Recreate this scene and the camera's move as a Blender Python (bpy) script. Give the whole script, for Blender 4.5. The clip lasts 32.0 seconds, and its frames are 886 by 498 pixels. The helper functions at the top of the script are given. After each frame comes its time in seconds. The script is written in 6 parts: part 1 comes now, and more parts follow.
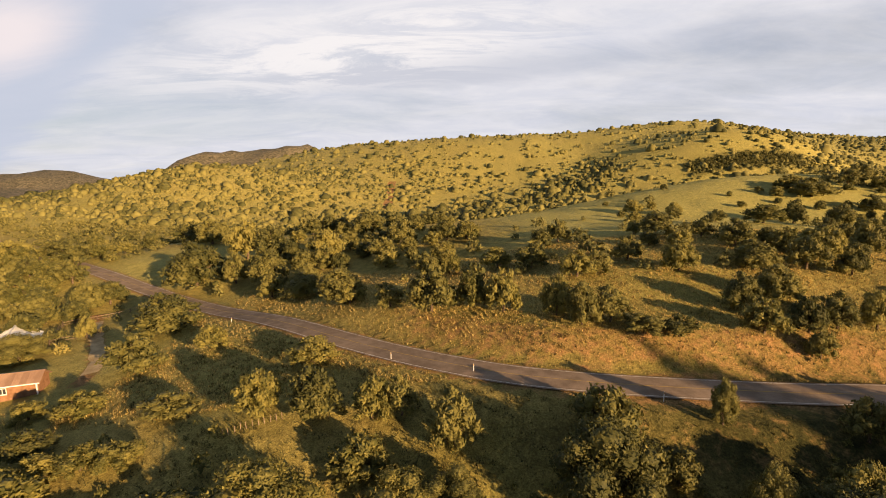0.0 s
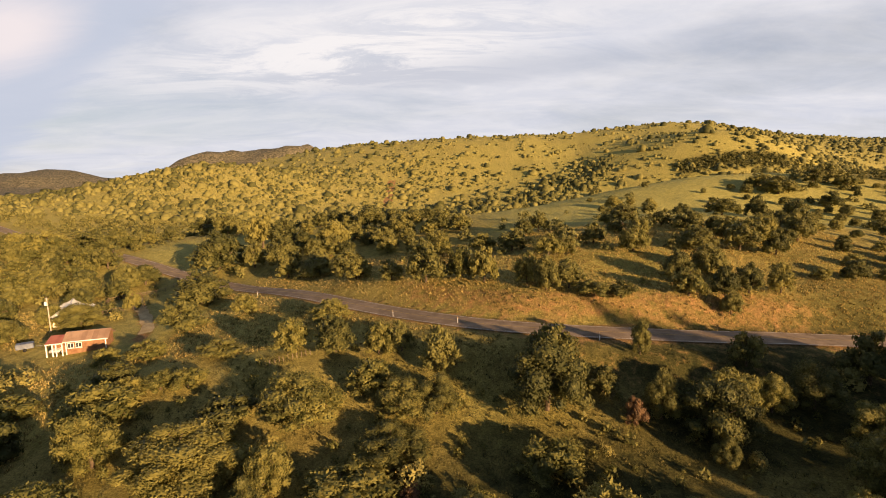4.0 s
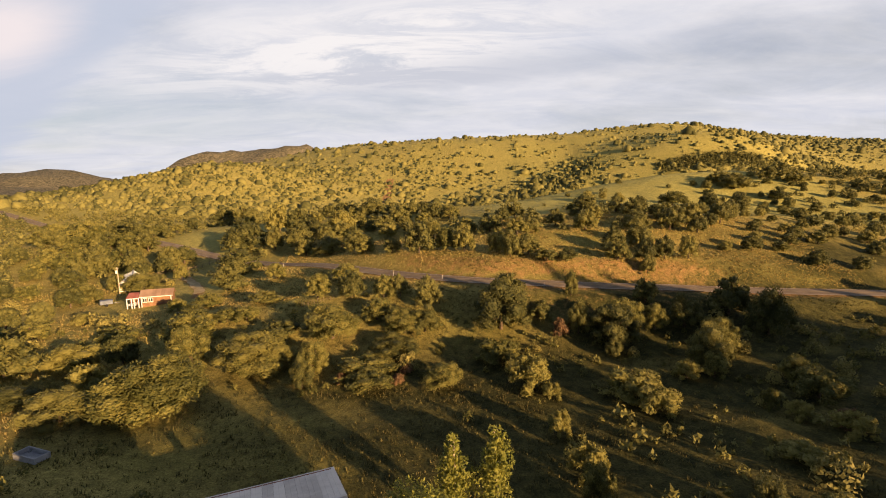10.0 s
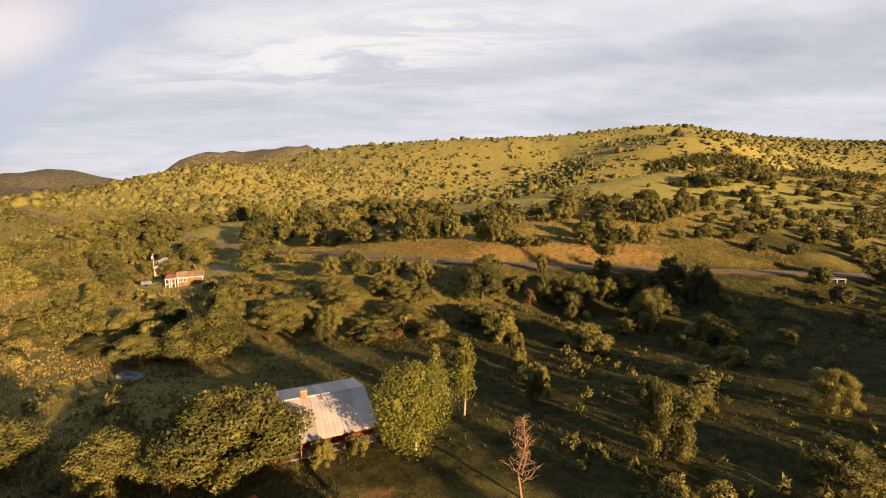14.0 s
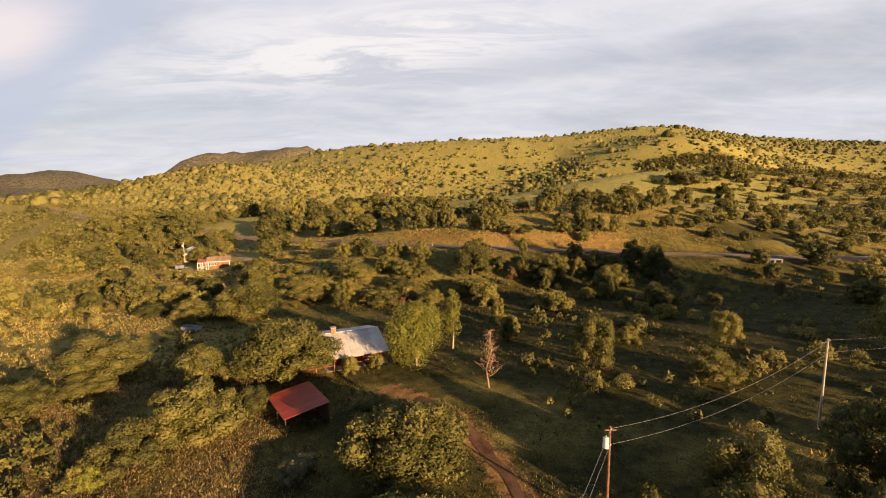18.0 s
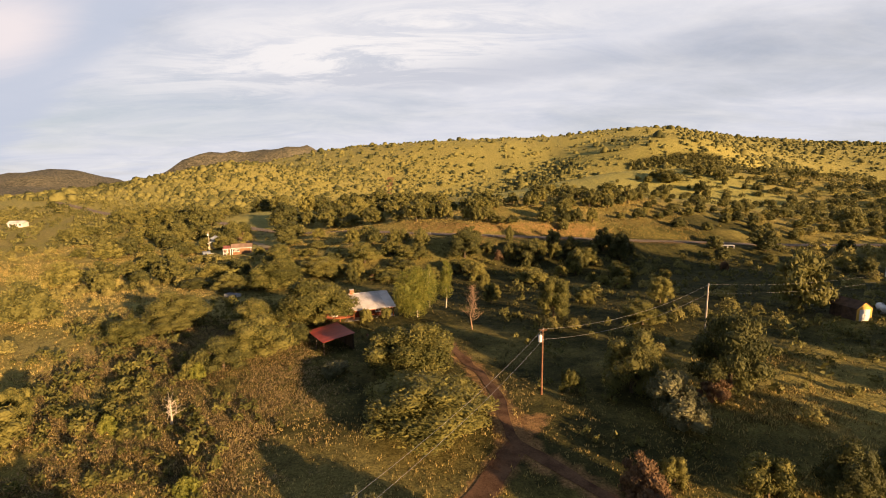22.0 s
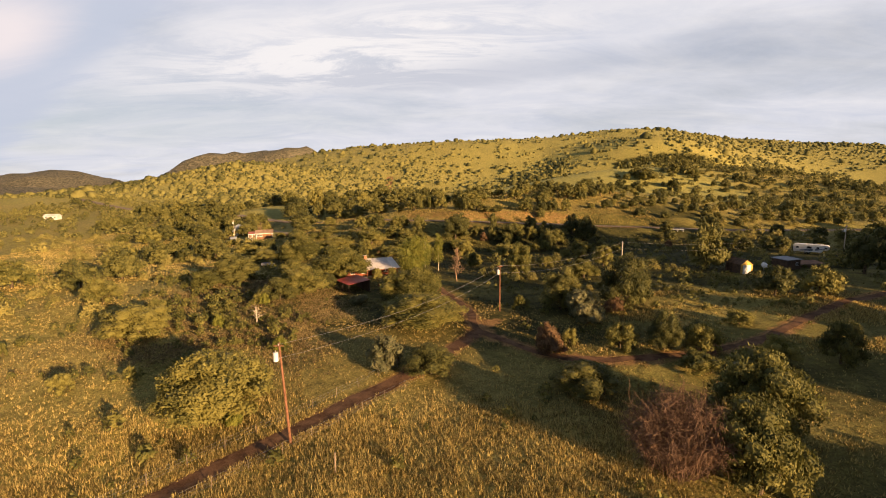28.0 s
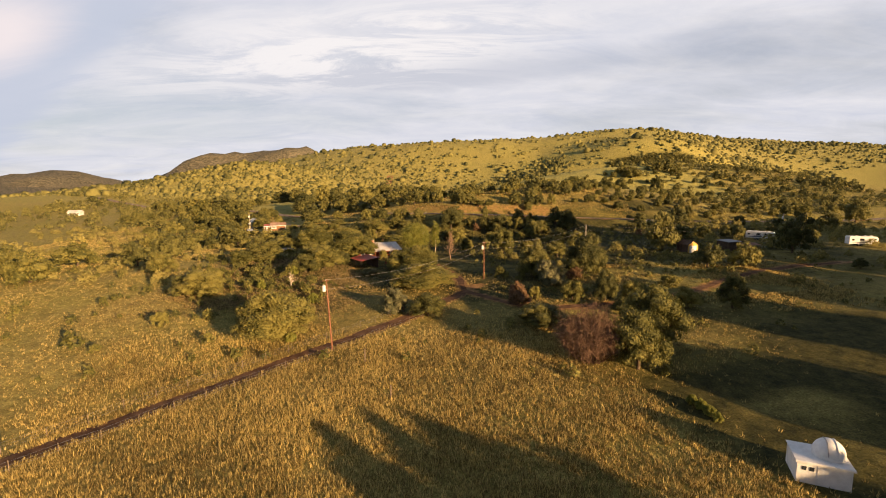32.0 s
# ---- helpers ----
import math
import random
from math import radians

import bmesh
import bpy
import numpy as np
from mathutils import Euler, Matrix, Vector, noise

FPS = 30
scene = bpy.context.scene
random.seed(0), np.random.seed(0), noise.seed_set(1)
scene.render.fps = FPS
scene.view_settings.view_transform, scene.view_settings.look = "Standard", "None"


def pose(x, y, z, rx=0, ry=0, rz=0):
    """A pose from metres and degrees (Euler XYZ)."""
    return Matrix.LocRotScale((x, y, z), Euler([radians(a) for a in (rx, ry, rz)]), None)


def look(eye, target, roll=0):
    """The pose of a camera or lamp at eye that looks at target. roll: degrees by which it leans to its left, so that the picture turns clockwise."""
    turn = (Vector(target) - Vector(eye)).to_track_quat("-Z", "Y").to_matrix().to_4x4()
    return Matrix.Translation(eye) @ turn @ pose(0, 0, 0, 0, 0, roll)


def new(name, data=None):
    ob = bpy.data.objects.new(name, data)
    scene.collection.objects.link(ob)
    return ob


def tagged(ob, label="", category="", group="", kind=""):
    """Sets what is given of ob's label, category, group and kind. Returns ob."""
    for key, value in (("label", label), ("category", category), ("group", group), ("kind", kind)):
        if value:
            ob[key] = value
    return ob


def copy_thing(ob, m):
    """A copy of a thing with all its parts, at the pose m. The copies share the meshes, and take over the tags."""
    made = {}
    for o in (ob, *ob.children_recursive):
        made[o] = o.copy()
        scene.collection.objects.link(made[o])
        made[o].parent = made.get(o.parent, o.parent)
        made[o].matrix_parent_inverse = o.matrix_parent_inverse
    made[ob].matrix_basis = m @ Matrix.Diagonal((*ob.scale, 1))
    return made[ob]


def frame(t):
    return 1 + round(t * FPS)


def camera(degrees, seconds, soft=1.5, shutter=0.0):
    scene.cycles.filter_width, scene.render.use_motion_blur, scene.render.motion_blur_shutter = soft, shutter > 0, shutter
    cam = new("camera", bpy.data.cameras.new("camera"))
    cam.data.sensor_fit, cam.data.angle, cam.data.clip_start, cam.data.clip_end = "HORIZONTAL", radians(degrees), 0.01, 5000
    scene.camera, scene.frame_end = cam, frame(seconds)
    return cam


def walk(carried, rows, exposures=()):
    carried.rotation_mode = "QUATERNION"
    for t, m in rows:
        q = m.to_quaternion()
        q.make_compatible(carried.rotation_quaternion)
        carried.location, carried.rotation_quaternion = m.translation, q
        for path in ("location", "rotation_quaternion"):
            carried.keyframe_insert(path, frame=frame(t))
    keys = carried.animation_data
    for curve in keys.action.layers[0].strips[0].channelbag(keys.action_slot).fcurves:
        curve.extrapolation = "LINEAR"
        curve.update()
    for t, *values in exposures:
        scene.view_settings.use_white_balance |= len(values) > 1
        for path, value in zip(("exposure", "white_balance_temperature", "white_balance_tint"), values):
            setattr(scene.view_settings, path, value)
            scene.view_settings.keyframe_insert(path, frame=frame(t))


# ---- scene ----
cam = camera(88.0, 32.0, soft=1.0)

PATH = [
    (0, (-4.120, 5.630, 28.644), (-4.093, 8.005, 28.300), -0.7),
    (1, (-3.739, 0.838, 28.334), (-3.713, 3.212, 27.990), -0.6),
    (2, (-3.277, -4.136, 27.954), (-3.248, -1.762, 27.610), -0.6),
    (3, (-3.043, -8.794, 27.662), (-3.013, -6.419, 27.318), -0.6),
    (6, (-2.252, -22.982, 26.528), (-2.218, -20.608, 26.186), -0.6),
    (7, (-1.907, -28.180, 26.225), (-1.870, -25.805, 25.884), -0.5),
    (8, (-1.495, -32.873, 25.621), (-1.457, -30.497, 25.279), -0.5),
    (9, (-1.116, -37.631, 25.262), (-1.074, -35.256, 24.920), -0.5),
    (10, (-0.876, -42.716, 25.092), (-0.834, -40.340, 24.749), -0.6),
    (11, (-0.535, -47.748, 24.715), (-0.494, -45.373, 24.373), -0.6),
    (12, (-0.134, -52.816, 24.386), (-0.094, -50.441, 24.046), -0.5),
    (13, (0.121, -58.162, 24.254), (0.167, -55.787, 23.911), -0.5),
    (14, (0.488, -63.782, 23.993), (0.535, -61.408, 23.654), -0.5),
    (17, (0.965, -80.116, 22.702), (1.014, -77.740, 22.363), -0.6),
    (18, (1.092, -85.405, 22.286), (1.142, -83.029, 21.950), -0.6),
    (19, (1.243, -91.008, 21.978), (1.294, -88.632, 21.642), -0.6),
    (20, (1.199, -97.072, 21.778), (1.252, -94.696, 21.442), -0.5),
    (21, (1.302, -102.553, 21.246), (1.357, -100.177, 20.910), -0.5),
    (22, (1.460, -107.611, 20.706), (1.514, -105.236, 20.368), -0.5),
    (23, (1.454, -112.702, 20.212), (1.512, -110.326, 19.878), -0.5),
    (24, (1.637, -117.528, 19.553), (1.697, -115.152, 19.218), -0.5),
    (25, (1.674, -122.668, 18.781), (1.735, -120.292, 18.450), -0.4),
    (28, (2.305, -138.634, 17.496), (2.368, -136.258, 17.164), -0.5),
    (29, (2.322, -144.236, 16.999), (2.384, -141.860, 16.668), -0.5),
    (30, (2.351, -150.038, 16.344), (2.417, -147.662, 16.015), -0.5),
    (31, (2.414, -155.960, 16.079), (2.483, -153.586, 15.744), -0.6),
    (32, (2.568, -161.879, 15.743), (2.636, -159.503, 15.410), -0.6),
]
walk(cam, [(t, look(eye, target, roll)) for t, eye, target, roll in PATH])

# ---- world, sun, exposure ----
SUN_AZ, SUN_EL = radians(138), radians(10.5)      # azimuth clockwise from +y
SUN_WAY = Vector((math.sin(SUN_AZ) * math.cos(SUN_EL), math.cos(SUN_AZ) * math.cos(SUN_EL), math.sin(SUN_EL)))
scene.view_settings.exposure = 1.12


def node(nt, kind, **values):
    n = nt.nodes.new(kind)
    for k, v in values.items():
        if k in n.inputs:
            n.inputs[k].default_value = v
    return n


def make_world():
    w = bpy.data.worlds.new("sky")
    scene.world = w
    w.use_nodes = True
    nt = w.node_tree
    nt.nodes.clear()
    out, bg = node(nt, "ShaderNodeOutputWorld"), node(nt, "ShaderNodeBackground")
    sky = node(nt, "ShaderNodeTexSky")
    sky.sky_type, sky.sun_disc = "NISHITA", False
    sky.sun_elevation, sky.sun_rotation = SUN_EL, SUN_AZ
    sky.air_density, sky.dust_density, sky.ozone_density = 1.0, 0.4, 2.0
    base = node(nt, "ShaderNodeMix")
    base.data_type, base.blend_type = "RGBA", "MULTIPLY"
    base.inputs[0].default_value = 1.0
    base.inputs[7].default_value = (0.042, 0.037, 0.038, 1)
    nt.links.new(sky.outputs[0], base.inputs[6])
    # thin high cloud, laid on a flat sheet overhead
    tc, sep = node(nt, "ShaderNodeTexCoord"), node(nt, "ShaderNodeSeparateXYZ")
    nt.links.new(tc.outputs["Generated"], sep.inputs[0])
    add = node(nt, "ShaderNodeMath"); add.operation = "ADD"; add.inputs[1].default_value = 0.16
    top = node(nt, "ShaderNodeMath"); top.operation = "MAXIMUM"; top.inputs[1].default_value = 0.0
    nt.links.new(sep.outputs[2], top.inputs[0]); nt.links.new(top.outputs[0], add.inputs[0])
    comb = node(nt, "ShaderNodeCombineXYZ")
    for i in (0, 1):
        d = node(nt, "ShaderNodeMath"); d.operation = "DIVIDE"
        nt.links.new(sep.outputs[i], d.inputs[0]); nt.links.new(add.outputs[0], d.inputs[1])
        nt.links.new(d.outputs[0], comb.inputs[i])
    mp = node(nt, "ShaderNodeMapping")
    mp.inputs["Location"].default_value, mp.inputs["Scale"].default_value = (2.1, 0.45, 0), (0.42, 0.75, 1)
    mp.inputs["Rotation"].default_value = (0, 0, radians(-12))
    nt.links.new(comb.outputs[0], mp.inputs[0])
    big = node(nt, "ShaderNodeTexNoise", Scale=1.3, Detail=9.0, Roughness=0.58, Distortion=0.35)
    fine = node(nt, "ShaderNodeTexNoise", Scale=3.3, Detail=10.0, Roughness=0.66, Distortion=0.6)
    nt.links.new(mp.outputs[0], big.inputs["Vector"]); nt.links.new(mp.outputs[0], fine.inputs["Vector"])
    cover = node(nt, "ShaderNodeValToRGB")
    cover.color_ramp.elements[0].position, cover.color_ramp.elements[1].position = 0.30, 0.56
    cover.color_ramp.elements[0].color = (0.62, 0.62, 0.62, 1)
    nt.links.new(big.outputs[0], cover.inputs[0])
    shade = node(nt, "ShaderNodeValToRGB")
    e = shade.color_ramp.elements
    e[0].position, e[0].color = 0.32, (0.30, 0.307, 0.348, 1)
    e[1].position, e[1].color = 0.64, (0.372, 0.364, 0.382, 1)
    nt.links.new(fine.outputs[0], shade.inputs[0])
    def math_node(how, a, b):
        m = node(nt, "ShaderNodeMath"); m.operation = how
        for i, v in enumerate((a, b)):
            if isinstance(v, (int, float)):
                m.inputs[i].default_value = v
            else:
                nt.links.new(v, m.inputs[i])
        return m.outputs[0]

    def band(v, lo, hi, out_lo=0.0, out_hi=1.0):
        m = node(nt, "ShaderNodeMapRange"); m.interpolation_type = "SMOOTHSTEP"
        for i, q in enumerate((lo, hi, out_lo, out_hi)):
            m.inputs[i + 1].default_value = q
        nt.links.new(v, m.inputs[0])
        return m.outputs[0]

    def lay(below, colour, fac):
        m = node(nt, "ShaderNodeMix"); m.data_type = "RGBA"
        m.inputs[7].default_value = (*colour, 1)
        nt.links.new(fac, m.inputs[0]); nt.links.new(below, m.inputs[6])
        return m.outputs[2]

    # wisps of cirrus with crisp edges
    wm = node(nt, "ShaderNodeMapping")
    wm.inputs["Location"].default_value, wm.inputs["Scale"].default_value = (0.3, 1.7, 0), (0.5, 1.5, 1)
    wm.inputs["Rotation"].default_value = (0, 0, radians(20))
    nt.links.new(comb.outputs[0], wm.inputs[0])
    wisp = node(nt, "ShaderNodeTexNoise", Scale=2.4, Detail=12.0, Roughness=0.68, Distortion=0.8)
    nt.links.new(wm.outputs[0], wisp.inputs["Vector"])
    # bearing and slope of each direction, for the few clouds that have a shape of their own
    depth = math_node("MAXIMUM", sep.outputs[1], 0.12)
    u, v = math_node("DIVIDE", sep.outputs[0], depth), math_node("DIVIDE", sep.outputs[2], depth)
    jag = math_node("MULTIPLY", math_node("SUBTRACT", wisp.outputs[0], 0.5), 1.0)

    def oval(cu, cv, ru, rv, tilt, ragged):
        du, dv = math_node("SUBTRACT", u, cu), math_node("SUBTRACT", v, cv)
        p = math_node("ADD", math_node("MULTIPLY", du, math.cos(tilt) / ru), math_node("MULTIPLY", dv, math.sin(tilt) / ru))
        q = math_node("ADD", math_node("MULTIPLY", du, -math.sin(tilt) / rv), math_node("MULTIPLY", dv, math.cos(tilt) / rv))
        d = math_node("SQRT", math_node("ADD", math_node("MULTIPLY", p, p), math_node("MULTIPLY", q, q)), 0)
        return math_node("ADD", d, math_node("MULTIPLY", jag, ragged))

    clear = node(nt, "ShaderNodeMapRange"); clear.inputs[1].default_value, clear.inputs[2].default_value = 0.36, 0.56
    clear.inputs[3].default_value, clear.inputs[4].default_value = 1.0, 0.04
    nt.links.new(sep.outputs[2], clear.inputs[0])
    veil = math_node("MULTIPLY", math_node("MULTIPLY", cover.outputs[0], clear.outputs[0]), band(sep.outputs[1], -0.35, 0.25, 0.25, 1.0))
    mix = node(nt, "ShaderNodeMix")
    mix.data_type = "RGBA"
    nt.links.new(veil, mix.inputs[0])
    nt.links.new(base.outputs[2], mix.inputs[6]); nt.links.new(shade.outputs[0], mix.inputs[7])
    sky_col = mix.outputs[2]
    edge = math_node("ADD", math_node("SUBTRACT", u, math_node("MULTIPLY", v, 1.2)), math_node("MULTIPLY", jag, 0.22))
    wedge = math_node("MULTIPLY", band(edge, -1.03, -0.92, 0.85, 0.0), band(sep.outputs[1], 0.1, 0.4))
    sky_col = lay(sky_col, (0.262, 0.28, 0.335), wedge)
    sky_col = lay(sky_col, (0.27, 0.275, 0.312), band(oval(-0.02, 0.225, 0.42, 0.035, 0.05, 1.6), 0.3, 1.2, 0.75, 0.0))
    body = band(oval(-0.13, 0.285, 0.62, 0.10, 0.13, 1.3), 0.35, 1.25, 1.0, 0.0)
    sky_col = lay(sky_col, (0.43, 0.41, 0.41), math_node("MULTIPLY", body, band(wisp.outputs[0], 0.43, 0.58, 0.1, 1.0)))
    sky_col = lay(sky_col, (0.42, 0.375, 0.378), band(oval(-0.88, 0.31, 0.17, 0.075, 0.25, 0.9), 0.25, 1.35, 0.95, 0.0))
    nt.links.new(sky_col, bg.inputs[0])
    bg.inputs[1].default_value = 1.0
    nt.links.new(bg.outputs[0], out.inputs[0])


make_world()
sun = bpy.data.lights.new("sun", "SUN")
sun.energy, sun.angle, sun.color = 5.5, radians(0.6), (1.0, 0.637, 0.322)
new("sun", sun).matrix_world = look(SUN_WAY * 300, (0, 0, 0))


# ---- materials ----
def surface(name, dark, light, scale=3.0, rough=0.85, metal=0.0, bump=0.3, fine=25.0, island=0.0, obj_random=0.0, translucent=0.0, mottle=(0.35, 0.65)):
    """A worn surface: two colours mixed by coarse and fine noise, with relief."""
    m = bpy.data.materials.new(name)
    m.use_nodes = True
    nt = m.node_tree
    bsdf, out = nt.nodes["Principled BSDF"], nt.nodes["Material Output"]
    bsdf.inputs["Roughness"].default_value, bsdf.inputs["Metallic"].default_value = rough, metal
    bsdf.inputs["Specular IOR Level"].default_value = 0.08 if rough >= 0.85 else 0.3
    tc = node(nt, "ShaderNodeTexCoord")
    a = node(nt, "ShaderNodeTexNoise", Scale=scale, Detail=6.0, Roughness=0.6)
    b = node(nt, "ShaderNodeTexNoise", Scale=fine, Detail=4.0, Roughness=0.65)
    for n in (a, b):
        nt.links.new(tc.outputs["Object"], n.inputs["Vector"])
    s = node(nt, "ShaderNodeMath"); s.operation = "ADD"
    half = node(nt, "ShaderNodeMath"); half.operation = "MULTIPLY_ADD"; half.inputs[1].default_value, half.inputs[2].default_value = 0.55, -0.27
    nt.links.new(b.outputs[0], half.inputs[0]); nt.links.new(a.outputs[0], s.inputs[0]); nt.links.new(half.outputs[0], s.inputs[1])
    last = s
    for kind, k, sock in (("ShaderNodeNewGeometry", island, "Random Per Island"), ("ShaderNodeObjectInfo", obj_random, "Random")):
        if not k:
            continue
        g = node(nt, kind)
        r = node(nt, "ShaderNodeMath"); r.operation = "MULTIPLY_ADD"; r.inputs[1].default_value, r.inputs[2].default_value = k, -k / 2
        nt.links.new(g.outputs[sock], r.inputs[0])
        total = node(nt, "ShaderNodeMath"); total.operation = "ADD"
        nt.links.new(last.outputs[0], total.inputs[0]); nt.links.new(r.outputs[0], total.inputs[1])
        last = total
    ramp = node(nt, "ShaderNodeValToRGB")
    e = ramp.color_ramp.elements
    e[0].position, e[1].position = mottle
    e[0].color, e[1].color = (*dark, 1), (*light, 1)
    nt.links.new(last.outputs[0], ramp.inputs[0])
    nt.links.new(ramp.outputs[0], bsdf.inputs["Base Color"])
    if bump:
        bp = node(nt, "ShaderNodeBump", Strength=bump, Distance=0.05)
        nt.links.new(s.outputs[0], bp.inputs["Height"]); nt.links.new(bp.outputs[0], bsdf.inputs["Normal"])
    if translucent:
        tr, mx = node(nt, "ShaderNodeBsdfTranslucent"), node(nt, "ShaderNodeMixShader")
        nt.links.new(ramp.outputs[0], tr.inputs[0])
        mx.inputs[0].default_value = translucent
        nt.links.new(bsdf.outputs[0], mx.inputs[1]); nt.links.new(tr.outputs[0], mx.inputs[2])
        nt.links.new(mx.outputs[0], out.inputs[0])
    return m


def ground_material():
    """Dry grass, greener grass that also carries painted shade, bare red soil and far woods, by the cover that the plan
    lays on the ground.
    """
    m = bpy.data.materials.new("ground_cover")
    m.use_nodes = True
    nt = m.node_tree
    bsdf = nt.nodes["Principled BSDF"]
    bsdf.inputs["Roughness"].default_value = 0.95
    bsdf.inputs["Specular IOR Level"].default_value = 0.1
    tc = node(nt, "ShaderNodeTexCoord")
    n1 = node(nt, "ShaderNodeTexNoise", Scale=0.035, Detail=6.0, Roughness=0.6)
    n2 = node(nt, "ShaderNodeTexNoise", Scale=0.55, Detail=8.0, Roughness=0.7)
    n3 = node(nt, "ShaderNodeTexNoise", Scale=4.0, Detail=6.0, Roughness=0.7)
    for n in (n1, n2, n3):
        nt.links.new(tc.outputs["Object"], n.inputs["Vector"])

    def ramp(source, p0, c0, p1, c1):
        r = node(nt, "ShaderNodeValToRGB")
        r.color_ramp.elements[0].position, r.color_ramp.elements[1].position = p0, p1
        r.color_ramp.elements[0].color, r.color_ramp.elements[1].color = (*c0, 1), (*c1, 1)
        nt.links.new(source, r.inputs[0])
        return r.outputs[0]

    def mix(fac, a, b, how="MIX"):
        x = node(nt, "ShaderNodeMix")
        x.data_type, x.blend_type = "RGBA", how
        for sock, v in ((x.inputs[0], fac), (x.inputs[6], a), (x.inputs[7], b)):
            if isinstance(v, float):
                sock.default_value = v
            else:
                nt.links.new(v, sock)
        return x.outputs[2]

    at = node(nt, "ShaderNodeAttribute")
    at.attribute_name = "cover"
    sep = node(nt, "ShaderNodeSeparateColor")
    nt.links.new(at.outputs["Color"], sep.inputs[0])
    gold = ramp(n2.outputs[0], 0.32, (0.21, 0.17, 0.05), 0.68, (0.42, 0.34, 0.105))
    fresh = ramp(n2.outputs[0], 0.32, (0.17, 0.16, 0.036), 0.70, (0.34, 0.305, 0.07))
    # near-black green: dark grass with the valley's shade put into its colour
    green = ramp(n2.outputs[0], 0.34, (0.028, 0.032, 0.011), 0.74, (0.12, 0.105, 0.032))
    patch = ramp(n1.outputs[0], 0.40, (0, 0, 0), 0.62, (0.55, 0.55, 0.55))
    short = ramp(n2.outputs[0], 0.3, (0.25, 0.235, 0.068), 0.7, (0.43, 0.385, 0.12))
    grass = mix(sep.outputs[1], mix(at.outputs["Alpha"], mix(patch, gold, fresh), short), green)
    soil = ramp(n2.outputs[0], 0.3, (0.19, 0.105, 0.045), 0.7, (0.38, 0.225, 0.09))
    n4 = node(nt, "ShaderNodeTexNoise", Scale=0.09, Detail=7.0, Roughness=0.75)
    nt.links.new(tc.outputs["Object"], n4.inputs["Vector"])
    wood = ramp(n4.outputs[0], 0.38, (0.05, 0.052, 0.034), 0.64, (0.27, 0.23, 0.15))
    edge = node(nt, "ShaderNodeMath"); edge.operation = "MULTIPLY_ADD"; edge.inputs[1].default_value = 1.0
    off = node(nt, "ShaderNodeMath"); off.operation = "MULTIPLY_ADD"; off.inputs[1].default_value, off.inputs[2].default_value = 0.9, -0.45
    nt.links.new(n2.outputs[0], off.inputs[0]); nt.links.new(sep.outputs[0], edge.inputs[0]); nt.links.new(off.outputs[0], edge.inputs[2])
    cut = ramp(edge.outputs[0], 0.35, (0, 0, 0), 0.60, (1, 1, 1))
    col = mix(sep.outputs[2], mix(cut, grass, soil), wood)
    speck = ramp(n3.outputs[0], 0.32, (0.42, 0.42, 0.42), 0.68, (1.42, 1.42, 1.42))
    col = mix(1.0, col, speck, "MULTIPLY")
    nt.links.new(col, bsdf.inputs["Base Color"])
    hsum = node(nt, "ShaderNodeMath"); hsum.operation = "MULTIPLY_ADD"; hsum.inputs[1].default_value = 0.35
    nt.links.new(n3.outputs[0], hsum.inputs[0]); nt.links.new(n2.outputs[0], hsum.inputs[2])
    bp = node(nt, "ShaderNodeBump", Strength=0.9, Distance=0.5)
    nt.links.new(hsum.outputs[0], bp.inputs["Height"]); nt.links.new(bp.outputs[0], bsdf.inputs["Normal"])
    return m


GROUND = ground_material()
ASPHALT = surface("asphalt", (0.175, 0.132, 0.094), (0.29, 0.222, 0.158), 0.4, 0.9, bump=0.2, fine=18)
ROAD_PAINT = surface("road_paint", (0.5, 0.46, 0.38), (0.72, 0.68, 0.6), 1.5, 0.7, bump=0.05)
TRACK = surface("red_earth", (0.075, 0.04, 0.022), (0.185, 0.105, 0.058), 0.5, 0.95, bump=0.5, fine=7)
DRIVE = surface("pale_drive_dirt", (0.34, 0.255, 0.13), (0.52, 0.40, 0.22), 0.5, 0.95, bump=0.4, fine=7)
BARK = surface("bark", (0.05, 0.036, 0.024), (0.17, 0.125, 0.08), 4, 0.95, bump=0.6, fine=18)
LEAF_OAK = surface("oak_leaves", (0.062, 0.066, 0.018), (0.185, 0.170, 0.045), 0.5, 0.7, bump=0, fine=3, island=0.24, obj_random=0.3, translucent=0.25)
LEAF_LIGHT = surface("mesquite_leaves", (0.09, 0.092, 0.022), (0.265, 0.235, 0.06), 0.5, 0.7, bump=0, fine=3, island=0.24, obj_random=0.3, translucent=0.3)
LEAF_GREY = surface("sage_leaves", (0.12, 0.12, 0.055), (0.25, 0.23, 0.11), 0.5, 0.75, bump=0, fine=3, island=0.2, obj_random=0.2, translucent=0.25)
LEAF_RED = surface("sumac_leaves", (0.11, 0.07, 0.035), (0.25, 0.145, 0.07), 0.5, 0.75, bump=0, fine=3, island=0.2, translucent=0.25)
LEAF_SCRUB = surface("scrub_leaves", (0.155, 0.143, 0.04), (0.36, 0.305, 0.09), 0.1, 0.75, bump=0, fine=1.0, island=0.25, translucent=0.25)
LEAF_POPLAR = surface("poplar_leaves", (0.12, 0.135, 0.022), (0.29, 0.28, 0.05), 0.5, 0.6, bump=0, fine=3, island=0.2, translucent=0.35)
LEAF_HILL = surface("hill_brush_leaves", (0.075, 0.077, 0.022), (0.235, 0.212, 0.062), 0.02, 0.8, bump=0, fine=0.4, island=0.4, translucent=0.2)
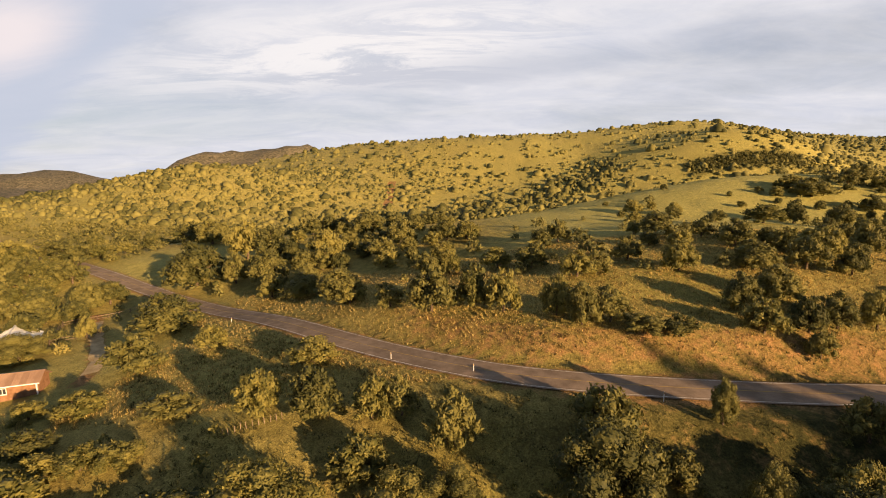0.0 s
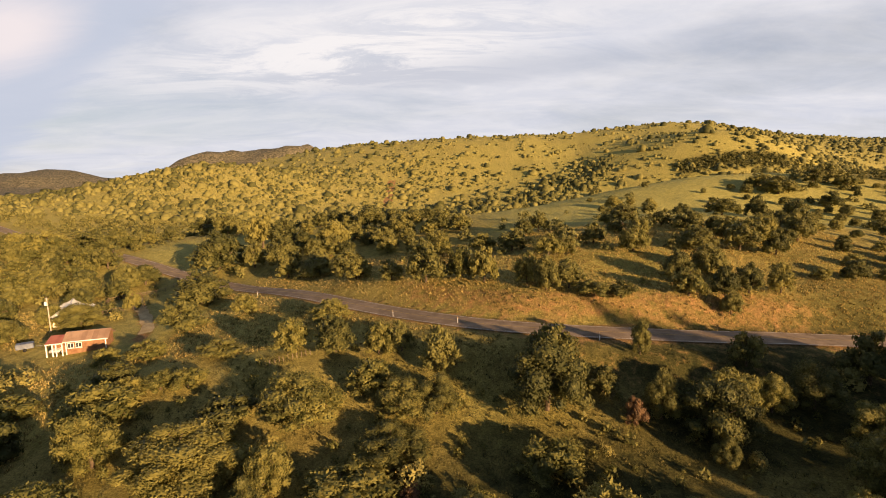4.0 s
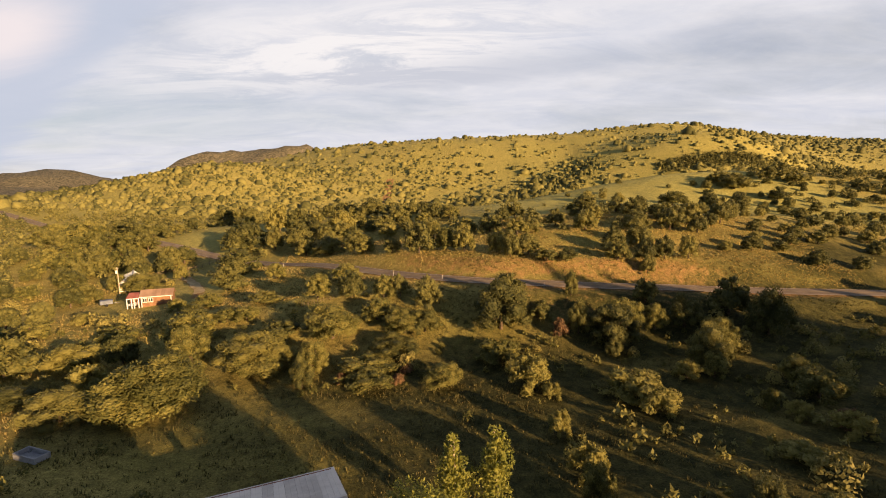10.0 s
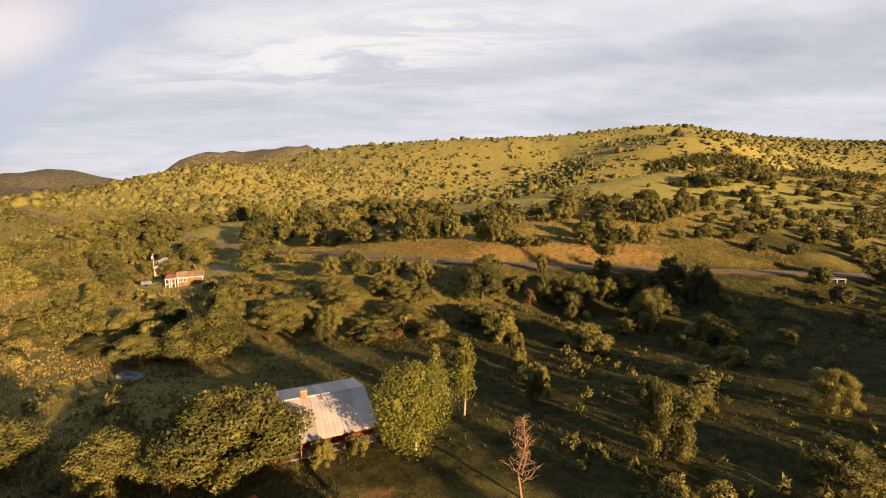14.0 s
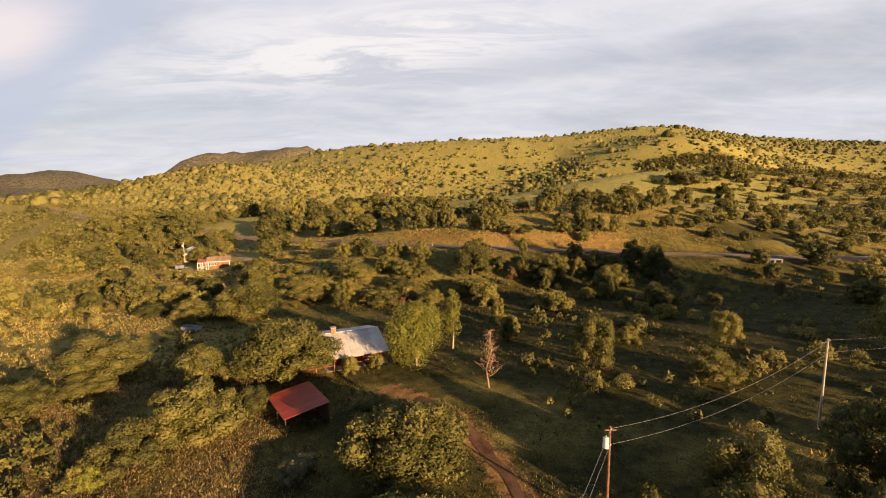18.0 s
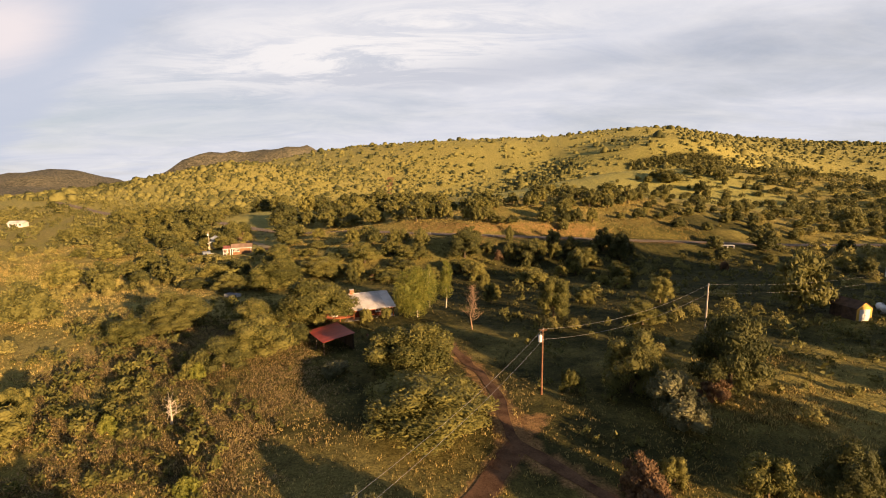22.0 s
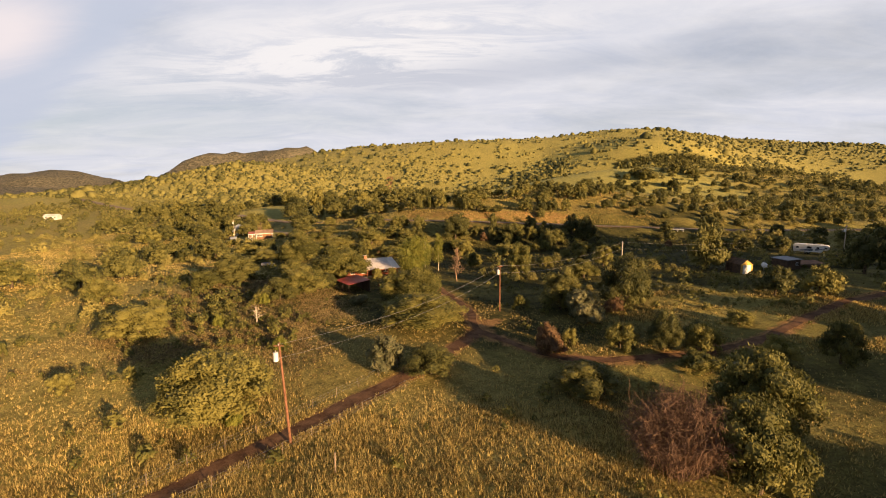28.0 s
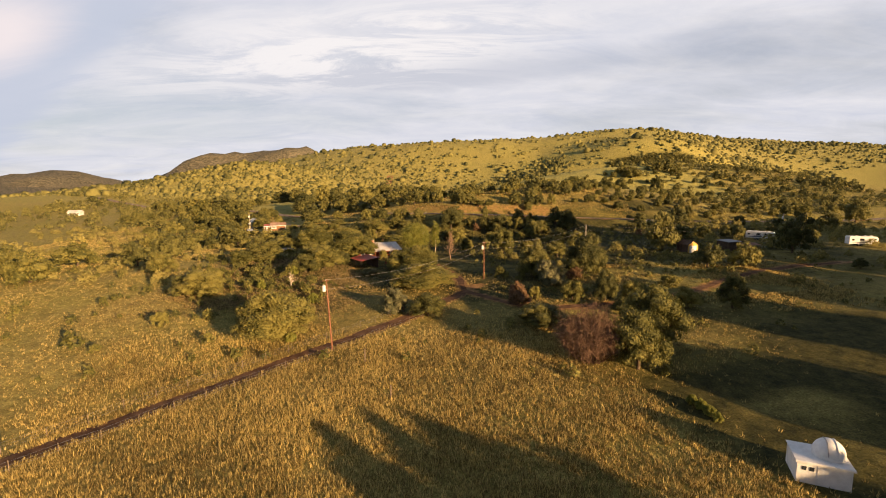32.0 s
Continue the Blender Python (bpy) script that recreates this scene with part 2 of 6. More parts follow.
GRASS_GOLD = surface("dry_grass_blades", (0.17, 0.125, 0.04), (0.60, 0.46, 0.155), 0.06, 0.8, bump=0, fine=0.5, island=0.7, translucent=0.3)
GRASS_BROWN = surface("brown_weed_stems", (0.10, 0.075, 0.032), (0.40, 0.29, 0.12), 0.06, 0.8, bump=0, fine=0.5, island=0.8, translucent=0.25)
GRASS_GREEN = surface("green_grass_blades", (0.05, 0.05, 0.016), (0.18, 0.15, 0.045), 0.06, 0.8, bump=0, fine=0.5, island=0.7, translucent=0.3)

# ---- plan of the land ----
# landforms: centre x, y, half-widths, height
NEAR_FORMS = [(-84, 90, 72, 72, -6.4), (24, 93.6, 132, 36, 11.9), (-12, 60, 84, 16.8, 4.3), (-18, 197.4, 156.8, 72.1, 16.8), (100.6, 138.9, 99.7, 45.7, 15.2),
              (-72, -24, 60, 72, 3.0), (72, -24, 72, 60, 2.9), (0, -132, 180, 72, -2.0), (360, 0, 180, 120, 5.6)]
HILL_FORMS = [(171.5, 267.6, 127.8, 71.2, 34.3), (319.2, 285.2, 103.8, 146.8, 20.3), (396, 216, 144, 144, 10.4), (-240, 504, 132, 108, 42.2), (-396, 396, 192, 180, 18.4),
              (-48, 504, 144, 132, -1.3), (83.5, 720, 264, 180, 75), (353.1, 526, 148.9, 76.6, 47.2), (413.8, 672, 216, 180, 72.8), (-226.5, 900, 264, 240, 82.3),
              (195.7, 1080, 312, 240, 100), (522, 960, 264, 240, 103), (891.4, 1306.8, 276, 276, 131.1), (921.4, 840, 312, 312, 68.2), (576, 420, 192, 240, -35.4), (1323.8, 1080, 360, 480, 74.6)]
FAR_FORMS = [(-1250, 2350, 240, 330, 108), (-1000, 2430, 240, 360, 142), (-760, 2480, 200, 380, 158), (-620, 2520, 130, 380, 121), (-2280, 3000, 624, 504, 172), (-1560, 3240, 600, 480, -222), (720, 2040, 1080, 480, -36.1)]


def vnoise(x, y, seed=0):
    """Smooth noise in the plane, -1 to 1."""
    x, y = np.asarray(x, float), np.asarray(y, float)
    xi, yi = np.floor(x), np.floor(y)
    u, v = x - xi, y - yi
    u, v = u * u * (3 - 2 * u), v * v * (3 - 2 * v)

    def h(a, b):
        s = np.sin(a * 127.1 + b * 311.7 + seed * 74.7) * 43758.5453
        return 2 * (s - np.floor(s)) - 1

    return (h(xi, yi) * (1 - u) + h(xi + 1, yi) * u) * (1 - v) + (h(xi, yi + 1) * (1 - u) + h(xi + 1, yi + 1) * u) * v


def fbm(x, y, seed=0, octaves=4):
    return sum(vnoise(x * 2**k, y * 2**k, seed + k) * 0.5**k for k in range(octaves))


def smooth(e0, e1, v):
    k = np.clip((v - e0) / (e1 - e0), 0, 1)
    return k * k * (3 - 2 * k)


def spline(points, step):
    """A smooth line through plan points, sampled about every step metres."""
    p = np.array(points, float)
    p = np.vstack([2 * p[0] - p[1], p, 2 * p[-1] - p[-2]])
    out = []
    for a, b, c, d in zip(p, p[1:], p[2:], p[3:]):
        n = max(2, int(np.hypot(*(c - b)[:2]) / step))
        for k in np.arange(n) / n:
            out.append(0.5 * (2 * b + (c - a) * k + (2 * a - 5 * b + 4 * c - d) * k**2 + (3 * b - a - 3 * c + d) * k**3))
    return np.array(out + [p[-2]])


def land(x, y):
    """The lie of the land, before the road is cut into it."""
    x, y = np.asarray(x, float), np.asarray(y, float)
    z = np.full(np.broadcast(x, y).shape, -8.93)
    for forms in (NEAR_FORMS, HILL_FORMS, FAR_FORMS):
        for cx, cy, rx, ry, h in forms:
            z = z + h * np.exp(-((x - cx) / rx) ** 2 - ((y - cy) / ry) ** 2)
    rise = smooth(140, 600, y)
    z = z + 0.35 * fbm(x / 14, y / 14, 3) + rise * 1.8 * fbm(x / 60, y / 60, 5) + smooth(1500, 2300, y) * 24 * fbm(x / 190, y / 190, 9, 5)
    return z


ROAD_LINE = [(330, 66), (230, 66), (150, 64), (100, 62.5), (56, 62.3), (35, 62.6), (13, 65.3), (-2.2, 71.5), (-22.3, 86), (-46, 107.3), (-74, 131), (-100, 150), (-136, 175), (-185, 212), (-250, 262), (-340, 320)]
ROAD = spline(ROAD_LINE, 2.0)
ROAD_Z = land(ROAD[:, 0], ROAD[:, 1])
for _ in range(60):
    ROAD_Z[1:-1] = (ROAD_Z[:-2] + 2 * ROAD_Z[1:-1] + ROAD_Z[2:]) / 4


def along(line, x, y):
    """Distance to a line of plan points (positive on its north side), and the index of its nearest point."""
    x, y = np.ravel(x), np.ravel(y)
    best, at = np.full(x.shape, 1e9), np.zeros(x.shape, int)
    for i, (px, py) in enumerate(line[:, :2]):
        d = np.hypot(x - px, y - py)
        m = d < best
        best[m], at[m] = d[m], i
    t = np.gradient(line[:, :2], axis=0)[at]
    off = np.stack([x, y], 1) - line[at, :2]
    side = (t[:, 0] * off[:, 1] - t[:, 1] * off[:, 0]) / np.hypot(t[:, 0], t[:, 1])
    near = np.where(best < 30, np.abs(side), best)
    return near * np.where(t[:, 0] * off[:, 1] - t[:, 1] * off[:, 0] < 0, 1, -1), at


def height(x, y):
    """The ground's height with the road's bench, ditch and cut bank."""
    shape = np.broadcast(x, y).shape
    x, y = np.ravel(np.broadcast_to(x, shape)).astype(float), np.ravel(np.broadcast_to(y, shape)).astype(float)
    z = land(x, y)
    near = (x > -360) & (x < 360) & (y > 30) & (y < 400)
    if near.any():
        d, at = along(ROAD, x[near], y[near])
        rz = ROAD_Z[at]
        zz = z[near]
        bench = rz - 0.10 - 0.35 * smooth(3.6, 5.2, np.abs(d)) * (1 - smooth(5.2, 7.0, np.abs(d)))
        w = 1 - smooth(4.5, 13.0, np.abs(d))
        cut = 1.6 * smooth(5.0, 10.0, d) * (1 - smooth(12, 26, d)) * smooth(-40, 0, x[near]) * (1 - smooth(70, 110, x[near]))
        z[near] = zz * (1 - w) + bench * w + cut
    return z.reshape(shape)


def H(x, y):
    return float(height(np.array([x]), np.array([y]))[0])


TRACKS = {
    "house_track": [(-1.5, -25), (3.2, -29.6), (6.2, -36.3), (8.5, -42), (10.2, -51.3), (10.4, -58.3), (13.3, -63), (17, -67.7), (21.9, -72.1), (29.9, -74), (39.6, -73.1), (54, -69.1), (70, -60), (90, -49), (115, -41)],
    "field_track": [(10.5, -60), (4, -70.5), (-1.7, -77.2), (-7.3, -83.4), (-13.2, -90.2), (-20.2, -98.2), (-29.2, -107.9), (-37, -118), (-52, -137), (-72, -162)],
    "ranch_drive": [(-93, 122), (-88, 114.5), (-83, 108), (-76, 99), (-71, 92), (-69, 87)],
}
TRACK_LINES = {k: spline(v, 1.2) for k, v in TRACKS.items()}


def axis_steps(lo, hi, step, far_lo, far_hi, grow):
    core = list(np.arange(lo, hi + step, step))
    s, v = step, core[-1]
    while v < far_hi:
        s *= grow
        v += s
        core.append(v)
    s, v, low = step, core[0], []
    while v > far_lo:
        s *= grow
        v -= s
        low.append(v)
    return np.array(low[::-1] + core)


def mesh_from(name, verts, faces_idx, sides):
    me = bpy.data.meshes.new(name)
    n = len(faces_idx)
    me.vertices.add(len(verts)); me.vertices.foreach_set("co", np.asarray(verts, np.float32).ravel())
    me.loops.add(n * sides); me.loops.foreach_set("vertex_index", np.asarray(faces_idx, np.int32).ravel())
    me.polygons.add(n); me.polygons.foreach_set("loop_start", np.arange(0, n * sides, sides, dtype=np.int32))
    me.update(calc_edges=True)
    return me


def make_ground():
    xs = axis_steps(-130, 140, 1.9, -4600, 4600, 1.05)
    ys = axis_steps(-180, 190, 1.9, -800, 4750, 1.03)
    X, Y = np.meshgrid(xs, ys)
    Z = height(X, Y)
    cover = np.zeros((X.size, 4), np.float32)
    x, y = X.ravel(), Y.ravel()
    soil = np.zeros(x.size)
    for line in TRACK_LINES.values():
        box = (x > line[:, 0].min() - 6) & (x < line[:, 0].max() + 6) & (y > line[:, 1].min() - 6) & (y < line[:, 1].max() + 6)
        d = np.abs(along(line, x[box], y[box])[0])
        soil[box] = np.maximum(soil[box], 0.7 * (1 - smooth(0.8, 3.2, d)))
    box = (x > -340) & (x < 340) & (y > 40) & (y < 390)
    d, _ = along(ROAD, x[box], y[box])
    ad = np.abs(d)
    shoulder = 0.55 * (1 - smooth(4.0, 6.0, ad))
    bank = 0.5 * smooth(4.5, 7, d) * (1 - smooth(11, 17, d)) * smooth(-35, 0, x[box]) * (1 - smooth(60, 90, x[box]))
    verge = 0.33 * smooth(4.0, 6.0, -d) * (1 - smooth(12, 24, -d)) * smooth(0, 20, x[box]) * (1 - smooth(60, 90, x[box]))
    soil[box] = np.maximum(soil[box], np.maximum(np.maximum(shoulder, bank), verge))
    # a bare red scar on the hill
    soil = np.maximum(soil, np.where((np.abs(x + 55 + (y - 500) * 0.05) < 4.5) & (y > 455) & (y < 560), 0.9, 0))
    # green lawn and valley grass, painted darker where long shade covers the ground
    lush_shade = np.exp(-((x - 2) / 30) ** 2 - ((y + 26) / 36) ** 2) + 1.1 * np.exp(-((x - 45) / 42) ** 2 - ((y - 12) / 42) ** 2)
    lush_shade = lush_shade + 0.9 * np.exp(-((x - 105) / 55) ** 2 - ((y - 5) / 55) ** 2) + 0.85 * np.exp(-((x - 66) / 26) ** 2 - ((y + 95) / 34) ** 2) + 0.35 * np.exp(-((x + 20) / 50) ** 2 - ((y - 26) / 18) ** 2)
    lush_shade = lush_shade + 0.5 * np.exp(-((x + 18) / 17) ** 2 - ((y + 50) / 22) ** 2) + 0.6 * np.exp(-((x - 26) / 22) ** 2 - ((y + 58) / 20) ** 2)
    lush_shade = lush_shade + 0.8 * np.exp(-((x - 95) / 60) ** 2 - ((y - 44) / 20) ** 2)
    lush_shade = lush_shade + 0.7 * np.exp(-((x - 125) / 42) ** 2 - ((y - 84) / 22) ** 2)
    lush_shade = lush_shade + 0.2 * np.exp(-((x - 40) / 45) ** 2 - ((y - 40) / 9) ** 2)
    lush_shade = lush_shade + 0.1 * np.exp(-((x + 10) / 60) ** 2 - ((y + 112) / 30) ** 2)
    lush_shade = lush_shade + 0.5 * smooth(28, 33, x + 0.25 * (y + 115)) * (1 - smooth(-106, -99, y)) * (1 - smooth(60, 75, x)) * smooth(-165, -150, y)
    # cut back over the sunlit meadow strip so its colour stays lighter
    lush_shade = 1.35 * lush_shade * (0.85 + 0.5 * fbm(x / 16, y / 7, 71, 3)) * (1 - 0.85 * np.exp(-((x - 56) / 26) ** 2 - ((y + 54) / 14) ** 2))
    wood = smooth(1750, 2050, y) * 1.0
    wood = np.maximum(wood, 0.9 * smooth(1300, 1700, -x) * smooth(1000, 1500, y))
    short = smooth(8, 40, x) * (1 - smooth(215, 250, x)) * smooth(120, 150, y) * (1 - smooth(300, 330, y)) + (0.45 + 0.15 * smooth(0, 80, x)) * smooth(235, 320, y)
    short = short + np.exp(-((x + 100) / 34) ** 2 - ((y - 172) / 26) ** 2) + 0.7 * np.exp(-((x + 66) / 24) ** 2 - ((y - 96) / 26) ** 2)
    # cast shadow in the hill fold, painted as dark green cover
    lush_shade = lush_shade + 1.3 * np.exp(-((y - 484 + 0.03 * (x - 250)) / 12) ** 4) * smooth(248, 262, x) * (1 - smooth(355, 395, x))
    cover[:, 0], cover[:, 1], cover[:, 2], cover[:, 3] = np.clip(soil, 0, 1), np.clip(lush_shade, 0, 1), wood, np.clip(short, 0, 1)
    nx, ny = len(xs), len(ys)
    i = (np.arange(ny - 1)[:, None] * nx + np.arange(nx - 1)[None]).ravel()
    me = mesh_from("ground", np.stack([x, y, Z.ravel()], 1), np.stack([i, i + 1, i + nx + 1, i + nx], 1), 4)
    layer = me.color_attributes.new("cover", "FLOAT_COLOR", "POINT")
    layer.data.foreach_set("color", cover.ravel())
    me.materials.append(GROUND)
    me.shade_smooth()
    return tagged(new("ground", me), "rolling dry grassland with red soil and wooded far hills", "ground", kind="structure")


make_ground()


def ribbon(name, line, z, half, material, lift=0.0, parent=None, offset=0.0, crown=0.0, rough_edge=0.0):
    """A strip laid along a plan line."""
    t = np.gradient(line[:, :2], axis=0)
    t /= np.linalg.norm(t, axis=1)[:, None]
    n = np.stack([-t[:, 1], t[:, 0]], 1)
    cols = (-1, -0.5, 0, 0.5, 1)
    verts = []
    for k, c in enumerate(cols):
        w = half * c
        if rough_edge and abs(c) == 1:
            w = w + rough_edge * vnoise(np.arange(len(line)) * 0.45, np.full(len(line), k * 7.3), 4)
        p = line[:, :2] + n * (offset + np.asarray(w) * np.ones(len(line)))[:, None]
        zz = (height(p[:, 0], p[:, 1]) if z is None else z) + lift + crown * (1 - abs(c))
        verts.append(np.column_stack([p, zz]))
    m, k = len(line), len(cols)
    V = np.stack(verts, 1).reshape(-1, 3)
    i = (np.arange(m - 1)[:, None] * k + np.arange(k - 1)[None]).ravel()
    me = mesh_from(name, V, np.stack([i, i + 1, i + k + 1, i + k], 1), 4)
    me.materials.append(material)
    me.shade_smooth()
    ob = new(name, me)
    ob.parent = parent
    return ob


road = tagged(ribbon("road", ROAD, ROAD_Z, 3.35, ASPHALT, 0.0, crown=0.06), "worn grey-brown two-lane asphalt road with pale edge lines", "road", kind="structure")
for off in (-2.95, 2.95):
    ribbon("edge_line", ROAD, ROAD_Z, 0.06, ROAD_PAINT, 0.025, road, off)
ribbon("centre_line", ROAD, ROAD_Z, 0.05, surface("yellow_paint", (0.4, 0.27, 0.05), (0.55, 0.38, 0.09), 2, 0.7, bump=0.05), 0.075, road, 0.0)
for name, line in TRACK_LINES.items():
    wide = {"house_track": 0.8, "field_track": 1.3, "ranch_drive": 1.4}[name]
    tr = tagged(ribbon(name, line, None, wide, DRIVE if name == "ranch_drive" else TRACK, 0.05, rough_edge=0.4), {"house_track": "rutted red dirt track past the metal-roofed house", "field_track": "straight red dirt track beside a wire fence", "ranch_drive": "pale dirt drive down to the ranch house"}[name], "dirt track", kind="structure")

# ---- plants ----
RNG = np.random.default_rng(7)


def unit(n):
    v = RNG.normal(size=(n, 3))
    return v / np.linalg.norm(v, axis=1)[:, None]


def leaf_quads(centres, normals, size):
    """Small leaf sprays: half of them lie along the crown, half stand out of it as pointed shoots."""
    n = len(centres)
    s = (size * RNG.uniform(0.6, 1.4, n))[:, None]
    shoot = (RNG.random(n) < 0.26)[:, None]
    d = normals + (0, 0, 0.45) + 0.55 * RNG.normal(size=(n, 3))
    d /= np.linalg.norm(d, axis=1)[:, None] + 1e-9
    w = np.cross(d, unit(n))
    w /= np.linalg.norm(w, axis=1)[:, None] + 1e-9
    a = np.cross(normals, unit(n))
    a /= np.linalg.norm(a, axis=1)[:, None] + 1e-9
    b = np.cross(normals, a)
    bend = normals * s * 0.35
    flat = [centres - a * s - b * s * 0.55, centres + a * s * 0.9 - b * s * 0.35 - bend, centres + a * s * 0.7 + b * s * 0.55, centres - a * s * 0.8 + b * s * 0.4 - bend]
    spray = [centres - d * s * 0.9, centres + w * s * 0.62 + d * s * 0.1, centres + d * s * 1.7, centres - w * s * 0.62 - d * s * 0.1]
    V = np.stack([np.where(shoot, q, f) for q, f in zip(spray, flat)], 1).reshape(-1, 3)
    F = np.arange(4 * n).reshape(-1, 4)
    return V, F


def limb(bm, a, b, r0, r1, sides=6, wobble=0.0):
    """A tapered, slightly crooked limb."""
    a, b = Vector(a), Vector(b)
    d = b - a
    q = d.to_track_quat("Z", "Y").to_matrix()
    rings, steps = [], 3
    for k in range(steps + 1):
        f = k / steps
        c = a + d * f + Vector(RNG.normal(size=3)) * wobble * d.length * (0 if k in (0, steps) else 1)
        r = r0 + (r1 - r0) * f
        rings.append([bm.verts.new(c + q @ Vector((math.cos(6.2832 * j / sides) * r, math.sin(6.2832 * j / sides) * r, 0))) for j in range(sides)])
    for p, s in zip(rings, rings[1:]):
        for j in range(sides):
            bm.faces.new((p[j], p[(j + 1) % sides], s[(j + 1) % sides], s[j]))
    bm.faces.new(rings[-1])


def part(name, bm, material, parent, label="", smooth_shade=False):
    """One mesh object under a thing or a part."""
    me = bpy.data.meshes.new(name)
    bm.to_mesh(me)
    bm.free()
    me.materials.append(material)
    if smooth_shade:
        me.shade_smooth()
    ob = new(name, me)
    ob.parent = parent
    if label:
        tagged(ob, label)
    return ob


def lump(x, y, z, rx, ry, rz, sides=9, rings=5):
    """The dense twiggy heart of a leafy lobe: a knobbly closed ball."""
    V = [(x, y, z + rz)]
    for i in range(1, rings):
        a = math.pi * i / rings
        for j in range(sides):
            t = 6.2832 * (j + 0.5 * (i % 2)) / sides
            k = RNG.uniform(0.86, 1.1)
            V.append((x + k * rx * math.sin(a) * math.cos(t), y + k * ry * math.sin(a) * math.sin(t), z + k * rz * math.cos(a)))
    V.append((x, y, z - rz))
    F = []
    for j in range(sides):
        n = (j + 1) % sides
        F.append((0, 1 + j, 1 + n, 0))
        for i in range(rings - 2):
            p, q = 1 + i * sides, 1 + (i + 1) * sides
            F.append((p + j, q + j, q + n, p + n))
        p = 1 + (rings - 2) * sides
        F.append((p + j, len(V) - 1, p + n, p + j))
    quads = [f for f in F if f[0] != f[3]]
    caps = [f[:3] for f in F if f[0] == f[3]]
    return np.array(V), quads, caps


def crown_mesh(name, lobes, per, leaf, material, drop=0.3, heart=0.68):
    """A crown out of leafy lobes: (x, y, z, rx, ry, rz) each, every lobe with a dense heart under its leaves."""
    VS, FS, n0 = [], [], 0
    for x, y, z, rx, ry, rz in lobes:
        n = max(20, int(per * (rx * ry * rz) ** (2 / 3)))
        u = unit(n)
        u = u[(u[:, 2] > -0.55) | (RNG.random(n) < drop)]
        r = RNG.uniform(0.72, 1.16, len(u)) ** 0.7
        c = u * r[:, None] * (rx, ry, rz) + (x, y, z)
        nn = u + 0.28 * RNG.normal(size=u.shape)
        nn /= np.linalg.norm(nn, axis=1)[:, None]
        V, F = leaf_quads(c, nn, leaf)
        VS.append(V); FS += (F + n0).tolist(); n0 += len(V)
        if heart:
            V, Q, T = lump(x, y, z, rx * heart, ry * heart, rz * heart)
            VS.append(V); FS += [tuple(i + n0 for i in f) for f in Q + T]; n0 += len(V)
    me = bpy.data.meshes.new(name)
    me.from_pydata(np.concatenate(VS).tolist(), [], FS)
    me.update()
    me.materials.append(material)
    return me


def broad_tree(name, material, spread, tall, lobes, per, leaf, base=0.18, flat=0.7):
    """A full-crowned tree about seven metres wide, set by scale: lobes of leaves over a dome that comes down near the ground."""
    root = new(name)
    bm = bmesh.new()
    limb(bm, (0, 0, -0.4), (0.1, 0.05, tall * 0.32), 0.24, 0.17, 8, 0.03)
    L = []
    lobes = int(1.5 * lobes) + 8
    skew = RNG.uniform(-0.1, 0.1, 2) * spread
    for k in range(lobes):
        f = (k + 0.5) / lobes
        a = 2.4 * k + RNG.uniform(-0.4, 0.4)
        up = 1.0 - 1.42 * f
        out = math.sqrt(max(0.0, 1 - up * up)) * RNG.uniform(0.66, 1.1)
        s = spread * RNG.uniform(0.09, 0.2)
        cx, cy = (spread * 0.5 - s * 0.75) * out * math.cos(a) + skew[0] * up, (spread * 0.5 - s * 0.75) * out * math.sin(a) + skew[1] * up
        cz = max(s * flat * 0.55, tall * (base + 0.27) + (tall * (0.70 - base) - s * flat) * up * RNG.uniform(0.7, 1.15))
        L.append((cx, cy, cz, s, s * RNG.uniform(0.8, 1.2), s * flat * RNG.uniform(0.8, 1.2)))
        if k % 3 == 0:
            limb(bm, (0.08, 0.04, tall * 0.26), (cx * 0.8, cy * 0.8, cz), 0.11, 0.03, 5, 0.06)
    L.append((skew[0] * 0.5, skew[1] * 0.5, tall * 0.4, spread * 0.25, spread * 0.25, tall * 0.26))
    part("trunk", bm, BARK, root, "dark furrowed bark")
    mesh = crown_mesh("crown", L, per, leaf, material)
    root["tall"] = max(v.co.z for v in mesh.vertices)
    cr = new("crown", mesh)
    cr.parent = root
    return root


def set_tree(proto, x, y, size, turn=None, squash=1.0):
    turn = RNG.uniform(0, 360) if turn is None else turn
    m = pose(x, y, H(x, y), 0, 0, turn) @ Matrix.Diagonal((size, size, size * squash, 1))
    return copy_thing(proto, m)


def plant(proto, x, y, wide, tall):
    """Sets a tree by its crown's width and its height."""
    size, tall = 1.1 * wide / 6.9, 1.22 * tall
    return set_tree(proto, x, y, size, squash=min(1.9, max(0.38, 1.08 * tall / (size * proto["tall"]))))


